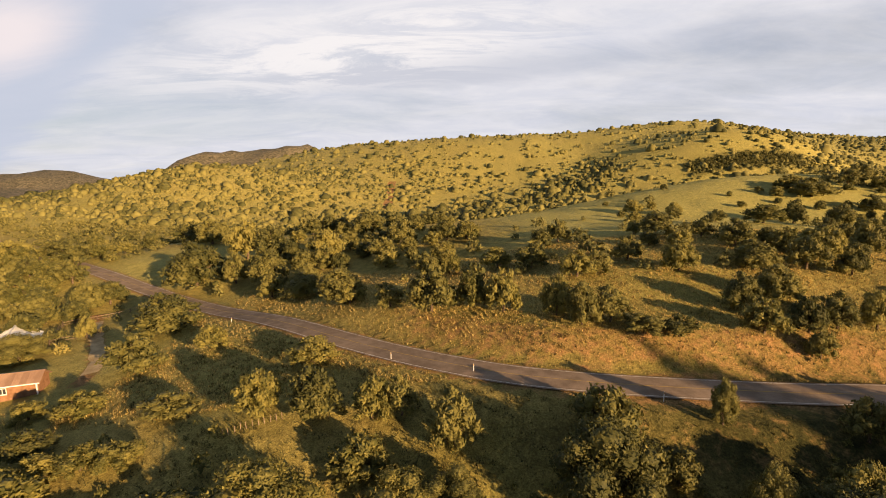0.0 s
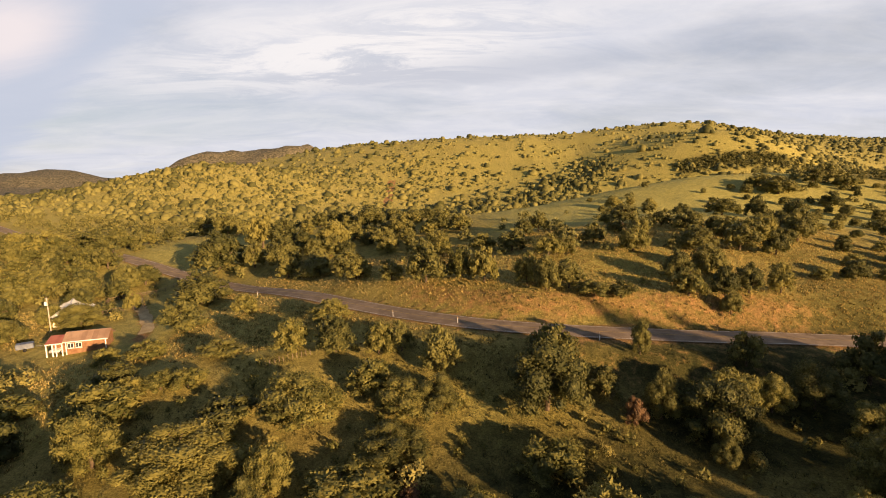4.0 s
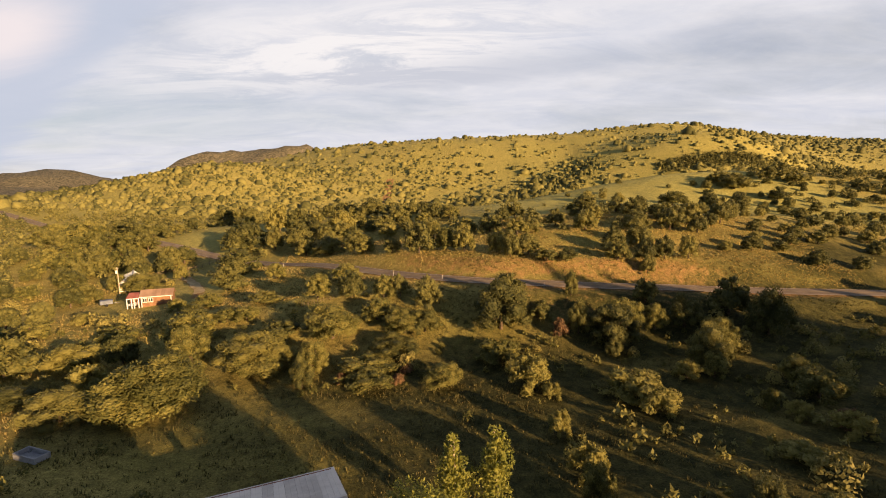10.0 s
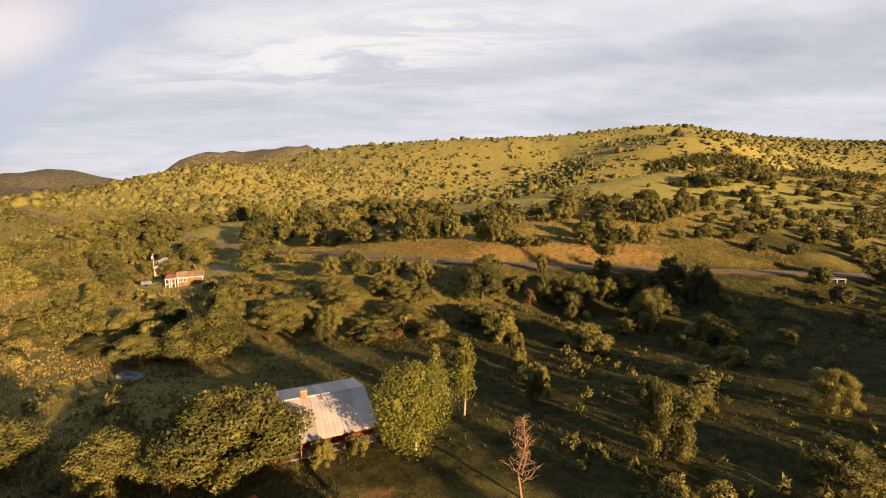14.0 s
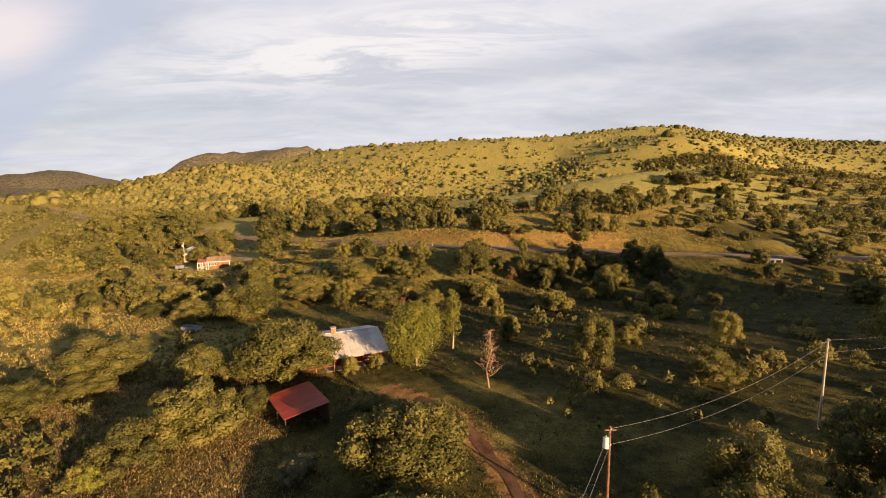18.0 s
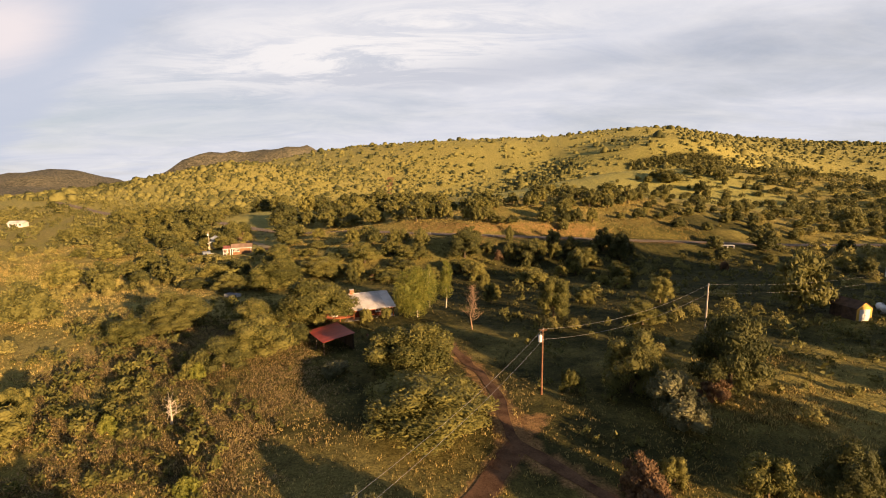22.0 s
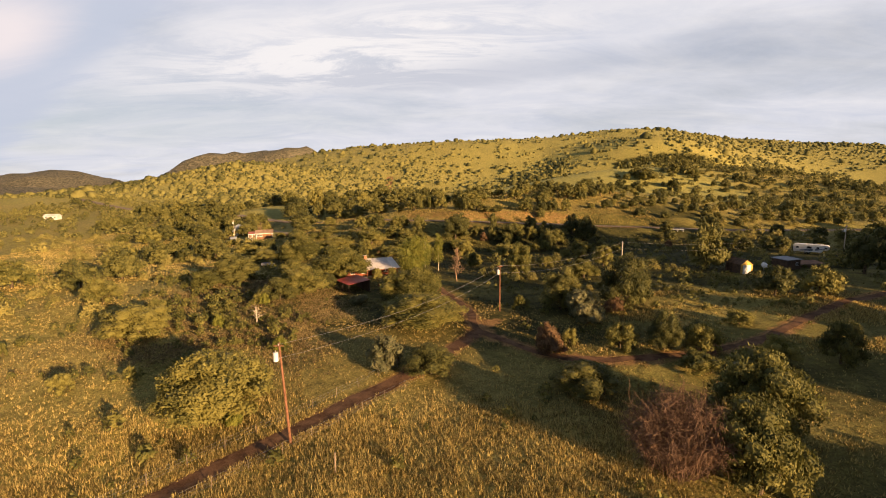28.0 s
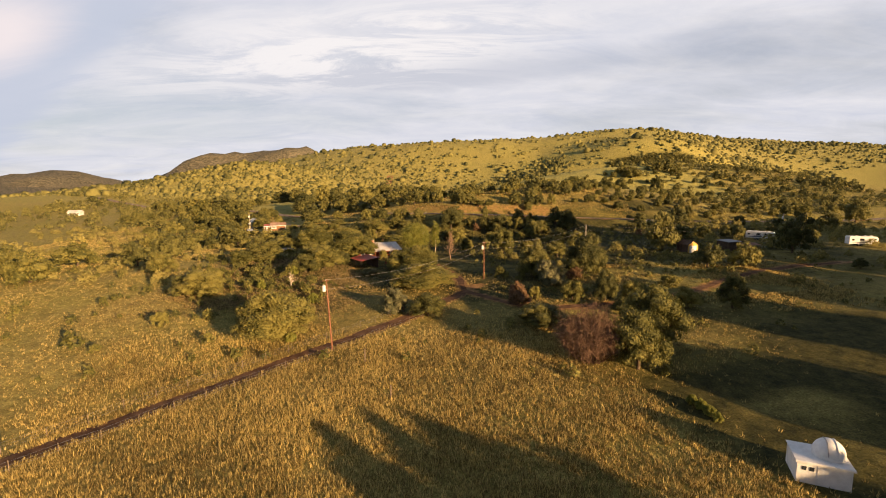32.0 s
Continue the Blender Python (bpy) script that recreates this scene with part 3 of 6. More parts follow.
def scrub(name, xy, size, quads, material, label, category, tall=0.8):
    """Brush that nobody could count, as one mesh of leafy clumps."""
    x, y = xy[:, 0], xy[:, 1]
    z = height(x, y)
    idx = np.repeat(np.arange(len(x)), quads)
    u = unit(len(idx))
    u[:, 2] = np.abs(u[:, 2]) * 1.15 - 0.15
    lob = 1 + 0.28 * vnoise(u[:, 0] * 2.2 + idx * 3.1, u[:, 1] * 2.2 + u[:, 2] * 1.7, 2)
    r = (RNG.uniform(0.55, 1.05, len(idx)) ** 0.6 * lob)[:, None]
    s = size[idx][:, None]
    c = np.column_stack([x[idx], y[idx], z[idx]]) + u * r * s * (0.5, 0.5, tall * 0.72) + np.column_stack([np.zeros(len(idx))] * 2 + [size[idx] * tall * 0.22])
    n = u + 0.38 * RNG.normal(size=u.shape)
    n /= np.linalg.norm(n, axis=1)[:, None]
    V, F = leaf_quads(c, n, size[idx] * 0.5 / np.sqrt(quads[idx]) * 1.9)
    me = mesh_from(name, V, F, 4)
    me.materials.append(material)
    return tagged(new(name, me), label, category, kind="stuff")

def domes(name, xy, size, material, label, category, tall=0.55, sides=8, rings=3):
    """Rounded bushes far off, as one mesh of knobbly domes."""
    n = len(xy)
    z = height(xy[:, 0], xy[:, 1])
    parts, turn = [], RNG.uniform(0, 6.2832, n)
    for i in range(rings):
        up = 0.5 * math.pi * i / rings - 0.2
        for j in range(sides):
            a = turn + 6.2832 * (j + 0.5 * (i % 2)) / sides
            k = RNG.uniform(0.72, 1.25, n) * size * 0.5
            parts.append(np.stack([xy[:, 0] + k * math.cos(up) * np.cos(a), xy[:, 1] + k * math.cos(up) * np.sin(a), z + k * 2 * tall * math.sin(up)], 1))
    parts.append(np.stack([xy[:, 0] + 0.1 * size * np.cos(turn), xy[:, 1] + 0.1 * size * np.sin(turn), z + size * tall * RNG.uniform(0.9, 1.1, n)], 1))
    V = np.stack(parts, 1)
    m = V.shape[1]
    T = []
    for i in range(rings - 1):
        for j in range(sides):
            p, q, nx = i * sides, (i + 1) * sides, (j + 1) % sides
            T += [(p + j, p + nx, q + j), (p + nx, q + nx, q + j)]
    T += [((rings - 1) * sides + j, (rings - 1) * sides + (j + 1) % sides, m - 1) for j in range(sides)]
    F = (np.arange(n)[:, None, None] * m + np.array(T)[None]).reshape(-1, 3)
    me = mesh_from(name, V.reshape(-1, 3), F, 3)
    me.materials.append(material)
    me.shade_smooth()
    return tagged(new(name, me), label, category, kind="stuff")


# tree patterns, each about seven metres wide at scale 1: a full one near the flight line, a lighter one farther off
OAK_FORMS = ((5.6, 11, 0.8), (5.0, 9, 0.7), (6.4, 12, 0.9))
OAKS = [broad_tree("oak_tree", LEAF_OAK, 7.0, h, n, 430, 0.095, base=0.06, flat=f) for h, n, f in OAK_FORMS]
FAR_OAKS = [broad_tree("oak_tree", LEAF_OAK, 7.0, h, n, 85, 0.2, base=0.06, flat=f) for h, n, f in OAK_FORMS]
MESQUITES = [broad_tree("mesquite_tree", LEAF_LIGHT, 7.0, h, n, 390, 0.095, base=0.07, flat=0.66) for h, n in ((4.8, 10), (5.4, 12))]
FAR_MESQUITES = [broad_tree("mesquite_tree", LEAF_LIGHT, 7.0, h, n, 85, 0.2, base=0.07, flat=0.66) for h, n in ((4.8, 10), (5.4, 12))]
WIDE_OAK = broad_tree("oak_tree", LEAF_LIGHT, 7.0, 5.4, 26, 560, 0.095, base=0.08, flat=0.72)
SHRUBS = [broad_tree("shrub", m, 7.0, 5.2, 7, 150, 0.18, base=0.02, flat=0.9) for m in (LEAF_LIGHT, LEAF_GREY, LEAF_RED, LEAF_POPLAR)]
JUNIPERS = [broad_tree("juniper_tree", LEAF_OAK, 5.2, 7.4, 12, 240, 0.13, base=0.04, flat=1.25)]
RIDGE_PATTERNS = [broad_tree("scrub_oak" if m is LEAF_OAK else "mesquite_tree", m, 7.0, h, n, 58, 0.22, base=0.06, flat=f) for (h, n, f), m in zip(OAK_FORMS, (LEAF_OAK, LEAF_LIGHT, LEAF_OAK))]
PATTERNS = OAKS + FAR_OAKS + MESQUITES + FAR_MESQUITES + [WIDE_OAK] + JUNIPERS + SHRUBS
for p in PATTERNS:
    tagged(p, category="tree")
for p, text in zip(OAKS + FAR_OAKS, ("round olive green oak tree in dry grass", "spreading olive green oak tree in dry grass", "tall dense olive green oak tree in dry grass") * 2):
    tagged(p, text, group="oaks on the slope")
for p in RIDGE_PATTERNS:
    tagged(p, "low rounded olive oak on the open grassy ridge", "tree", "oaks on the ridge")
tagged(WIDE_OAK, "very wide dense olive green oak shading the yard", group="wide yard oaks")
for p in MESQUITES + FAR_MESQUITES:
    tagged(p, "wide yellow-green mesquite tree with an open crown", group="mesquites in the valley")
tagged(JUNIPERS[0], "upright dense dark green juniper", group="junipers")
for p, text in zip(SHRUBS, ("low yellow-green leafy shrub", "low grey-green sage shrub", "low rust-brown leafy shrub", "small bright yellow-green shrub")):
    tagged(p, text, "shrub", group="shrubs in the meadow")


def near_flight(x, y):
    return abs(x) < 75 and -115 < y < 48


# single trees and shrubs: x, y, crown width, height
PASTURE_TREES = [
    (22.2, -82.4, 7.8, 3.2), (60.7, -77.5, 4.8, 5.3), (52.3, -77.1, 4.7, 3.4), (2, -76.4, 6.4, 3.6), (-31.7, -75.9, 5.8, 2.9), (38.3, -71.2, 4.9, 5.2), (45.1, -68.3, 3.9, 2.7),
    (-47.1, -62.5, 8.5, 4.4), (-50.9, -60.5, 8.1, 4.1), (-47.9, -55.8, 3.5, 4.3), (41.4, -49.5, 9, 8.4), (28.2, -49.3, 7.9, 6.9), (84.5, -46.1, 6.8, 5), (75.5, -45.1, 6.8, 5.2)]
MEADOW_TREES = [
    (-66.2, -43.5, 6.8, 4.7), (47.8, -39.8, 6, 4.2), (-30.9, -39.3, 7, 4), (-27.1, -34.4, 9.5, 5.3), (-6.8, -31.5, 6.5, 3.2), (-52.4, -28.4, 6.4, 3.3), (-22.8, -28.2, 4.7, 3.3),
    (114.2, -25.2, 9.7, 9.6), (41.8, -22.6, 7.2, 3.7), (-48.6, -21.8, 7.1, 2.5), (-33.9, -19.1, 7.8, 4.2), (77.4, -16.9, 10.1, 9.9), (-49.7, -16.9, 10.9, 5.6)]
VALLEY_TREES = [
    (52.3, -8.4, 5.4, 4.8), (29.9, -4.9, 3.4, 3.6), (15.3, -0.7, 3.4, 4.4), (103.5, 18.5, 7.9, 4.6), (-55.4, 20.4, 8.5, 3.8), (56.3, 24.8, 5.6, 3.5), (-68.3, 26.4, 7.4, 2.6),
    (0, 29.5, 6.1, 3.2), (-23.5, 30.7, 4.2, 4.4), (46.1, 31.7, 6.4, 6), (-22.9, 36.1, 5.3, 4.6), (31.4, 36.8, 3.1, 3.1), (51.5, 38.1, 6.5, 4.7), (-81.2, 40, 10.8, 6.3)]
CREEK_TREES = [
    (-8.7, 40.7, 8.8, 3), (-47.6, 41.8, 7.4, 6), (33.3, 42, 9, 6.2), (-70.4, 42.6, 9.5, 4.4), (64.7, 43.2, 7.2, 7.8), (-87.9, 43.9, 6.8, 6.1), (36.1, 44.1, 6.8, 6),
    (27.5, 44.9, 4.4, 5.7), (43.1, 45.5, 4.4, 4.3), (49.4, 46.1, 7.1, 5.7), (12.3, 46.8, 10.4, 8.1), (-21.9, 46.8, 10.8, 5.5), (-3.2, 47.3, 6.2, 4.4), (-7.3, 47.3, 7.9, 4)]
ROADSIDE_TREES = [
    (-33.2, 48.1, 8, 3.1), (21, 49.7, 4.6, 3.3), (-51.6, 50.1, 9.6, 4.8), (61.2, 50.5, 7.9, 6.6), (-13.4, 52.4, 6.6, 3.7), (44.5, 53.3, 5, 4.4), (14.9, 53.7, 8, 5.4),
    (-69.6, 54, 7.7, 2.7), (-2.5, 55.2, 5.7, 5.3), (-91.5, 58.3, 6.6, 3.3), (-56.5, 60, 6.3, 3.2), (-9, 60.5, 4.2, 4.1), (-12.8, 60.7, 4.9, 4.3), (-20.4, 62.2, 6.4, 5.2)]
LANE_TREES = [
    (-28.6, 63.4, 5.8, 4.7), (-42.8, 67.6, 7.8, 2.5), (52.8, 70.4, 3.8, 3.8), (-58.6, 71.2, 6.6, 2.7), (33, 73.5, 5.1, 2.8), (46.5, 73.9, 6, 4.5), (28, 74.3, 6, 2.6),
    (54.1, 74.5, 5.2, 4.7), (66, 75.6, 4.5, 5), (59.6, 75.7, 5.3, 4.8), (-24.4, 76.2, 7, 3.3), (19.3, 77.6, 5.4, 5.8), (24, 78.1, 6.3, 4.7)]
BANK_TREES = [
    (16.2, 81.9, 5.7, 5.6), (48.4, 82.4, 5.8, 5.2), (7.3, 84.5, 5.9, 6.3), (-59.4, 85.7, 9, 5.3), (57.4, 86, 7, 5.4), (2.6, 88.3, 6.1, 5.5), (-5.3, 88.3, 9.1, 7.1),
    (-47.3, 90.7, 5.3, 3.6), (-13.8, 93.8, 5.5, 3.8), (79.4, 95.6, 5.6, 5.2), (45.7, 98.4, 6.9, 5.2), (72.5, 98.5, 8.1, 6.3), (24.7, 99, 6.9, 4.6), (62.1, 99.1, 8.1, 5.1),
    (29, 99.7, 5.8, 4.2), (-23.1, 101.7, 5.9, 4.1), (-25.6, 104.8, 9.7, 6.2), (81.4, 105.1, 7.4, 5.7), (93.5, 107.1, 7.6, 7.1), (-65.6, 107.2, 13.6, 7.1),
    (75.2, 107.9, 6.3, 4.7), (39.1, 108.3, 6.3, 4.6), (-85.3, 108.6, 3.9, 4.8), (17.6, 110.6, 7.7, 4.5)]
RIDGE_TREES = [
    (67, 113.4, 8, 5.5), (10.4, 115.9, 6.8, 4.2), (-6.3, 117.9, 6.9, 4.9), (-1.4, 118.3, 5.6, 5.1), (-38, 119.3, 10.4, 5.1), (56, 130.6, 9.2, 5.6), (-121.7, 134.6, 8, 6.5),
    (-55.2, 141, 11.6, 8.9), (-126, 144.5, 8.5, 5.3), (-66.2, 144.7, 6.9, 8), (-79.9, 147.4, 17, 11.2), (99.9, 150.4, 10.6, 4.9), (87.7, 155.8, 5.6, 3.5),
    (-42.2, 157.7, 11.1, 8.4), (-17, 164, 9.7, 7.1), (-62.2, 166, 11.7, 8.9), (-71.6, 167.2, 11.8, 10.9), (-145.3, 182.1, 12.9, 7.7), (-168.9, 184.2, 13, 7.9)]
CREST_TREES = [
    (-32, 185.4, 13.1, 7.9), (-163.8, 196.7, 11.6, 6.3), (96.7, 200.8, 6, 4.6), (-99.9, 201.3, 14.2, 8.6), (83.2, 209, 7.5, 4.7), (-116.8, 217.4, 15.4, 8),
    (171.7, 219.8, 15.6, 7.4), (170, 232.2, 11.1, 5.3), (210.3, 237.5, 11.3, 8.3), (-81, 281.8, 16.7, 9.1)]
WIDE_TREES = [
    (-23.5, -86, 12, 6.4), (0.4, -55, 14.5, 4.6), (-2.4, -40, 11.6, 6.2), (-22.2, -15.4, 13.8, 7.2), (-44.8, 23.5, 13.6, 6.8), (-33.7, 38.8, 12.9, 4.7)]
LEAFY_SHRUBS = [
    (-48.9, -93, 1.6, 1), (-46.1, -80.5, 2.6, 1.9), (39.8, -78.1, 5.3, 2.2), (-39, -77.7, 1.4, 1.7), (43.8, -72.1, 4.9, 3.6), (31.9, -69.9, 4.3, 3.2), (-63.6, -69.4, 1.4, 2.1),
    (33, -68.4, 4.2, 2.5), (24.8, -67, 2.3, 2), (57.3, -60.5, 4.5, 2), (20.2, -48.1, 2.7, 2.3), (-34.3, -42.4, 2.8, 2.1), (36.4, -5.2, 4.1, 2.5), (16.2, 4.8, 4.5, 2.8),
    (41.3, 5.5, 4.9, 1.5), (51.6, 10, 4.5, 2.3), (15.3, 13.3, 2.8, 2.9), (48, 14.2, 3.2, 2), (45.8, 16.8, 2.1, 2.8), (30.3, 18, 5.9, 2.8), (66.9, 18.3, 3.5, 2.2)]
GREEN_SHRUBS = [
    (55.3, 19.9, 6.6, 3.3), (28.8, 22.7, 8.1, 3.4), (16.8, 23.4, 2.8, 1.9), (14.2, 27.2, 6.5, 4.1), (44.6, 27.8, 3.9, 3.4), (40.1, 27.9, 3.9, 2.4), (-12.2, 30.8, 8.2, 2.2),
    (-13.6, 34.9, 10.2, 2.3), (10.3, 36.7, 7.6, 3.1), (-52, 56, 5, 2.4), (-47.5, 57, 5, 2.4), (-43, 57, 5, 2.4), (-87, 69, 5, 2.2), (-66, 71, 4.5, 2.2)]
SAGE_SHRUBS = [
    (-4.5, -74.3, 5, 3.7), (30.6, -58.6, 4.9, 3.1), (31, -55.1, 6.2, 4.4), (-14, -41.4, 3.4, 1.6), (-13.8, -39.6, 3.9, 1.2)]
RUST_SHRUBS = [
    (-7.4, 30.9, 2.2, 1.5), (-6, 34.3, 2.4, 1.4), (-17.4, 31.9, 2, 1.5), (51.8, 11.5, 3, 2.2), (91.2, 29.4, 2.6, 2.4), (103.8, 22.2, 3, 2.6), (23.7, 44, 3, 3),
    (20.8, -70.8, 4.2, 3.1), (20.7, -68.9, 3.8, 3.4), (37.7, -52.4, 3.8, 2.4)]
BRIGHT_TREES = [
    (31, -102.2, 7.4, 6.4), (37.2, -93.6, 9, 7.6), (32.1, -44.8, 6.9, 3.5), (26.3, -16.4, 6.3, 7)]
UPRIGHT_TREES = [
    (28.9, 55.4, 3.6, 4.3)]
# farther trees: x, y, crown width
OUTER_TREES = [
    (-96, -48, 11), (114, -48, 3.7), (-110, -38, 9.1), (-83, -27, 8.3), (-104, -22, 11), (-80, -16, 10), (141, 0, 6.2), (-103, 37, 11), (-116, 38, 11), (195, 52, 10),
    (121, 53, 10), (211, 56, 11), (-132, 82, 11), (186, 90, 12), (102, 116, 7), (66, 126, 6), (-138, 128, 10), (-40, 128, 8), (-130, 134, 10), (31, 138, 8), (-3, 140, 8)]
FAR_TREES = [
    (-40, 147, 9), (-21, 148, 10), (-53, 158, 7.6), (6, 161, 9), (-35, 166, 9), (141, 169, 10), (-184, 173, 11), (72, 182, 6), (135, 183, 9), (92, 191, 5.8), (184, 202, 10),
    (212, 227, 10), (199, 232, 10)]
SINGLE_TREES = PASTURE_TREES + MEADOW_TREES + VALLEY_TREES + CREEK_TREES + ROADSIDE_TREES + LANE_TREES + BANK_TREES + RIDGE_TREES + CREST_TREES
for k, (x, y, w, h) in enumerate(SINGLE_TREES):
    near = near_flight(x, y)
    if (k * 7 % 5) < 3:
        plant((OAKS if near else FAR_OAKS)[k % 3], x, y, w, h)
    else:
        plant((MESQUITES if near else FAR_MESQUITES)[k % 2], x, y, w, h)
for x, y, w, h in WIDE_TREES:
    plant(WIDE_OAK, x, y, w, h)
for k, (x, y, w, h) in enumerate(BRIGHT_TREES):
    plant(MESQUITES[k % 2], x, y, w, h)
for lot, proto in ((LEAFY_SHRUBS + GREEN_SHRUBS, SHRUBS[0]), (SAGE_SHRUBS, SHRUBS[1]), (RUST_SHRUBS, SHRUBS[2])):
    for x, y, w, h in lot:
        plant(proto, x, y, w, h)
for x, y, w, h in ((33.4, -111.5, 1.3, 1.0), (33.6, -112.8, 1.2, 1.1), (33.8, -114.1, 1.3, 1.0), (34, -115.4, 1.1, 0.9), (-20.5, -88.8, 1.8, 1.5), (-33, -43, 2.2, 2), (-22, -67.5, 2.2, 1.8), (-36.5, -57, 2, 1.8)):
    plant(SHRUBS[3], x, y, w, h)
for x, y, w, h in UPRIGHT_TREES:
    plant(JUNIPERS[0], x, y, w, h)
for k, (x, y, w) in enumerate(OUTER_TREES + FAR_TREES):
    set_tree(FAR_OAKS[k % 3] if k % 4 else FAR_MESQUITES[k % 2], x, y, w / 6.8, squash=RNG.uniform(0.95, 1.2))
plant(OAKS[0], -91.5, 97.8, 9.5, 4.8)
plant(OAKS[1], -103, 90.5, 7.5, 4.6)
# low shrubs along the porch of the metal-roofed house
for x, y, w in ((-12.5, -15, 2.6), (-8.6, -13.6, 2.2), (-5, -12, 2.0)):
    plant(SHRUBS[0], x, y, w, w * 0.9)
# tall trees along the near side of the road to the west
west = ROAD[(ROAD[:, 0] > -215) & (ROAD[:, 0] < -116)]
for k, (x, y) in enumerate(west[::4]):
    set_tree(FAR_MESQUITES[k % 2] if k % 3 else FAR_OAKS[k % 3], float(x) - 6 - 3 * (k % 2), float(y) - 8 - 3 * (k % 2), RNG.uniform(1.1, 1.5), squash=1.15)
# unseen trees to the south-east, added for their long shadows across field and valley
for x, y, w, h in ((27, -155.5, 7, 9), (32.5, -154, 6.5, 9), (38, -156, 7, 9), (46, -161, 8, 9.5), (54, -166, 8, 9.5), (63, -155, 6, 8)):
    plant(FAR_OAKS[2], x, y, w, h)
SHADE_GROVE = np.array([(72 + 9.5 * i + 3 * vnoise(i * 1.7, j * 2.3, 8), -138 + 9.0 * i - 15 * j + 4 * vnoise(i * 2.1, j * 1.3, 6)) for j in range(4) for i in range(17)])
for k, (x, y) in enumerate(SHADE_GROVE):
    lane = k % 17 - 0.77 * (k // 17)
    # gaps let the sun through to the shed, trailers and meadow strips
    if lane > -0.5 and all(abs(lane - gap) > half for gap, half in ((1.5, 0.5), (3.45, 0.5), (5.2, 0.35), (6.5, 0.4), (10.9, 0.8))):
        set_tree(FAR_OAKS[k % 3], float(x), float(y), 1.75, squash=RNG.uniform(1.35, 1.75) * (2.5 if 6.9 < lane < 10.2 else 1.5 if lane > 1 else 1.1))
for p in PATTERNS:
    for o in (*p.children, p):
        bpy.data.objects.remove(o)


def scatter(n, x0, x1, y0, y1, keep):
    p = np.column_stack([RNG.uniform(x0, x1, n), RNG.uniform(y0, y1, n)])
    return p[RNG.random(n) < keep(p[:, 0], p[:, 1])]


def off_road(x, y, d=8):
    k = np.ones(len(x))
    box = (x > -340) & (x < 340) & (y > 35) & (y < 390)
    if box.any():
        k[box] = np.abs(along(ROAD, x[box], y[box])[0]) > d
    return k


def brush_density(x, y):
    """How thick the brush stands on the hills."""
    patch = np.clip(0.5 + 0.9 * fbm(x / 45, y / 45, 21, 3), 0, 1)
    meadow = smooth(-75, -62, x) * (1 - smooth(225, 260, x)) * (1 - smooth(262, 300, y)) + np.exp(-((x - 150) / 70) ** 2 - ((y - 255) / 42) ** 2)
    bald = 0.5 * np.exp(-((x - 60) / 90) ** 2 - ((y - 620) / 60) ** 2)
    gully = np.exp(-((y - 432 - 0.55 * (x - 10)) / 34) ** 2) * smooth(-80, -20, x) * (1 - smooth(190, 215, x))
    d = (0.12 + 0.3 * patch) * (1 - 0.3 * smooth(0, 60, x) * smooth(430, 500, y)) * (1 - 0.95 * np.clip(meadow, 0, 1)) * (1 - bald) + 0.75 * gully
    d = d + 0.2 * smooth(30, -30, x) * smooth(225, 260, y) * (1 - smooth(640, 700, y))
    d = d + 0.4 * smooth(0.52, 0.72, x / (y + 60)) * smooth(280, 340, y) * (1 - smooth(900, 1100, y))
    d = d + 0.5 * smooth(165, 235, x) * (1 - smooth(330, 420, y)) + 0.1 * smooth(-60, -20, x) * smooth(72, 84, y) * (1 - smooth(150, 190, y))
    d = d + 0.4 * np.exp(-((y - 240 - 0.5 * (x + 80)) / 14) ** 2) * smooth(-125, -105, x) * (1 - smooth(-60, -30, x))
    d = d - 1.3 * np.exp(-((x + 98) / 30) ** 2 - ((y - 172) / 22) ** 2) + 0.5 * np.exp(-((x + 160) / 34) ** 2 - ((y - 165) / 40) ** 2)
    d = d + 0.25 * smooth(-90, -160, x) * smooth(180, 230, y) * (1 - smooth(420, 520, y))
    wedge = np.abs(x - 10) < (y + 190) * 1.08
    return np.clip(d, 0.0, 1) * wedge * off_road(x, y)


p = scatter(5600, -330, 330, 100, 330, brush_density)
s = RNG.gamma(6, 0.45, len(p)) + 0.8
scrub("valley_brush", p, s, np.full(len(p), 80), LEAF_HILL, "dense olive green oak brush on the lower slopes", "brush")
p = scatter(21000, -640, 700, 330, 640, brush_density)
domes("slope_brush", p, RNG.gamma(2.6, 1.1, len(p)) + 1.0, LEAF_HILL, "scattered olive green brush on a grassy hillside", "brush")
p = scatter(30000, -1100, 1500, 640, 1450, brush_density)
domes("hilltop_brush", p, RNG.gamma(2.6, 1.3, len(p)) + 1.2, LEAF_HILL, "thin far brush along the hill tops", "brush")
p = scatter(900, -90, 215, 340, 560, lambda x, y: np.exp(-((y - 432 - 0.55 * (x - 10)) / 26) ** 2) * smooth(-85, -30, x) * (1 - smooth(195, 215, x)))
domes("gully_brush", p, RNG.gamma(6, 0.6, len(p)) + 2.0, LEAF_OAK, "dark olive oak thicket along a hillside gully", "brush", tall=0.7)
# packed dark brush standing in for the cast shadow behind the open ridge
p = scatter(2600, 245, 420, 462, 506, lambda x, y: 0.9 * np.exp(-((y - 484 + 0.03 * (x - 250)) / 10) ** 4) * smooth(250, 264, x) * (1 - smooth(365, 415, x)))
scrub("fold_woods", p, RNG.gamma(6, 0.22, len(p)) + 0.9, np.full(len(p), 16), LEAF_OAK, "dense low brush standing in for the cast shadow in a hill fold", "woods", tall=0.8)
# open ground: the view to the ranch house, its yard and the mown bend of the road
CLEARINGS = ((-90, -50, 47, 84), (-98, -58, 84, 136), (-126, -62, 136, 206))
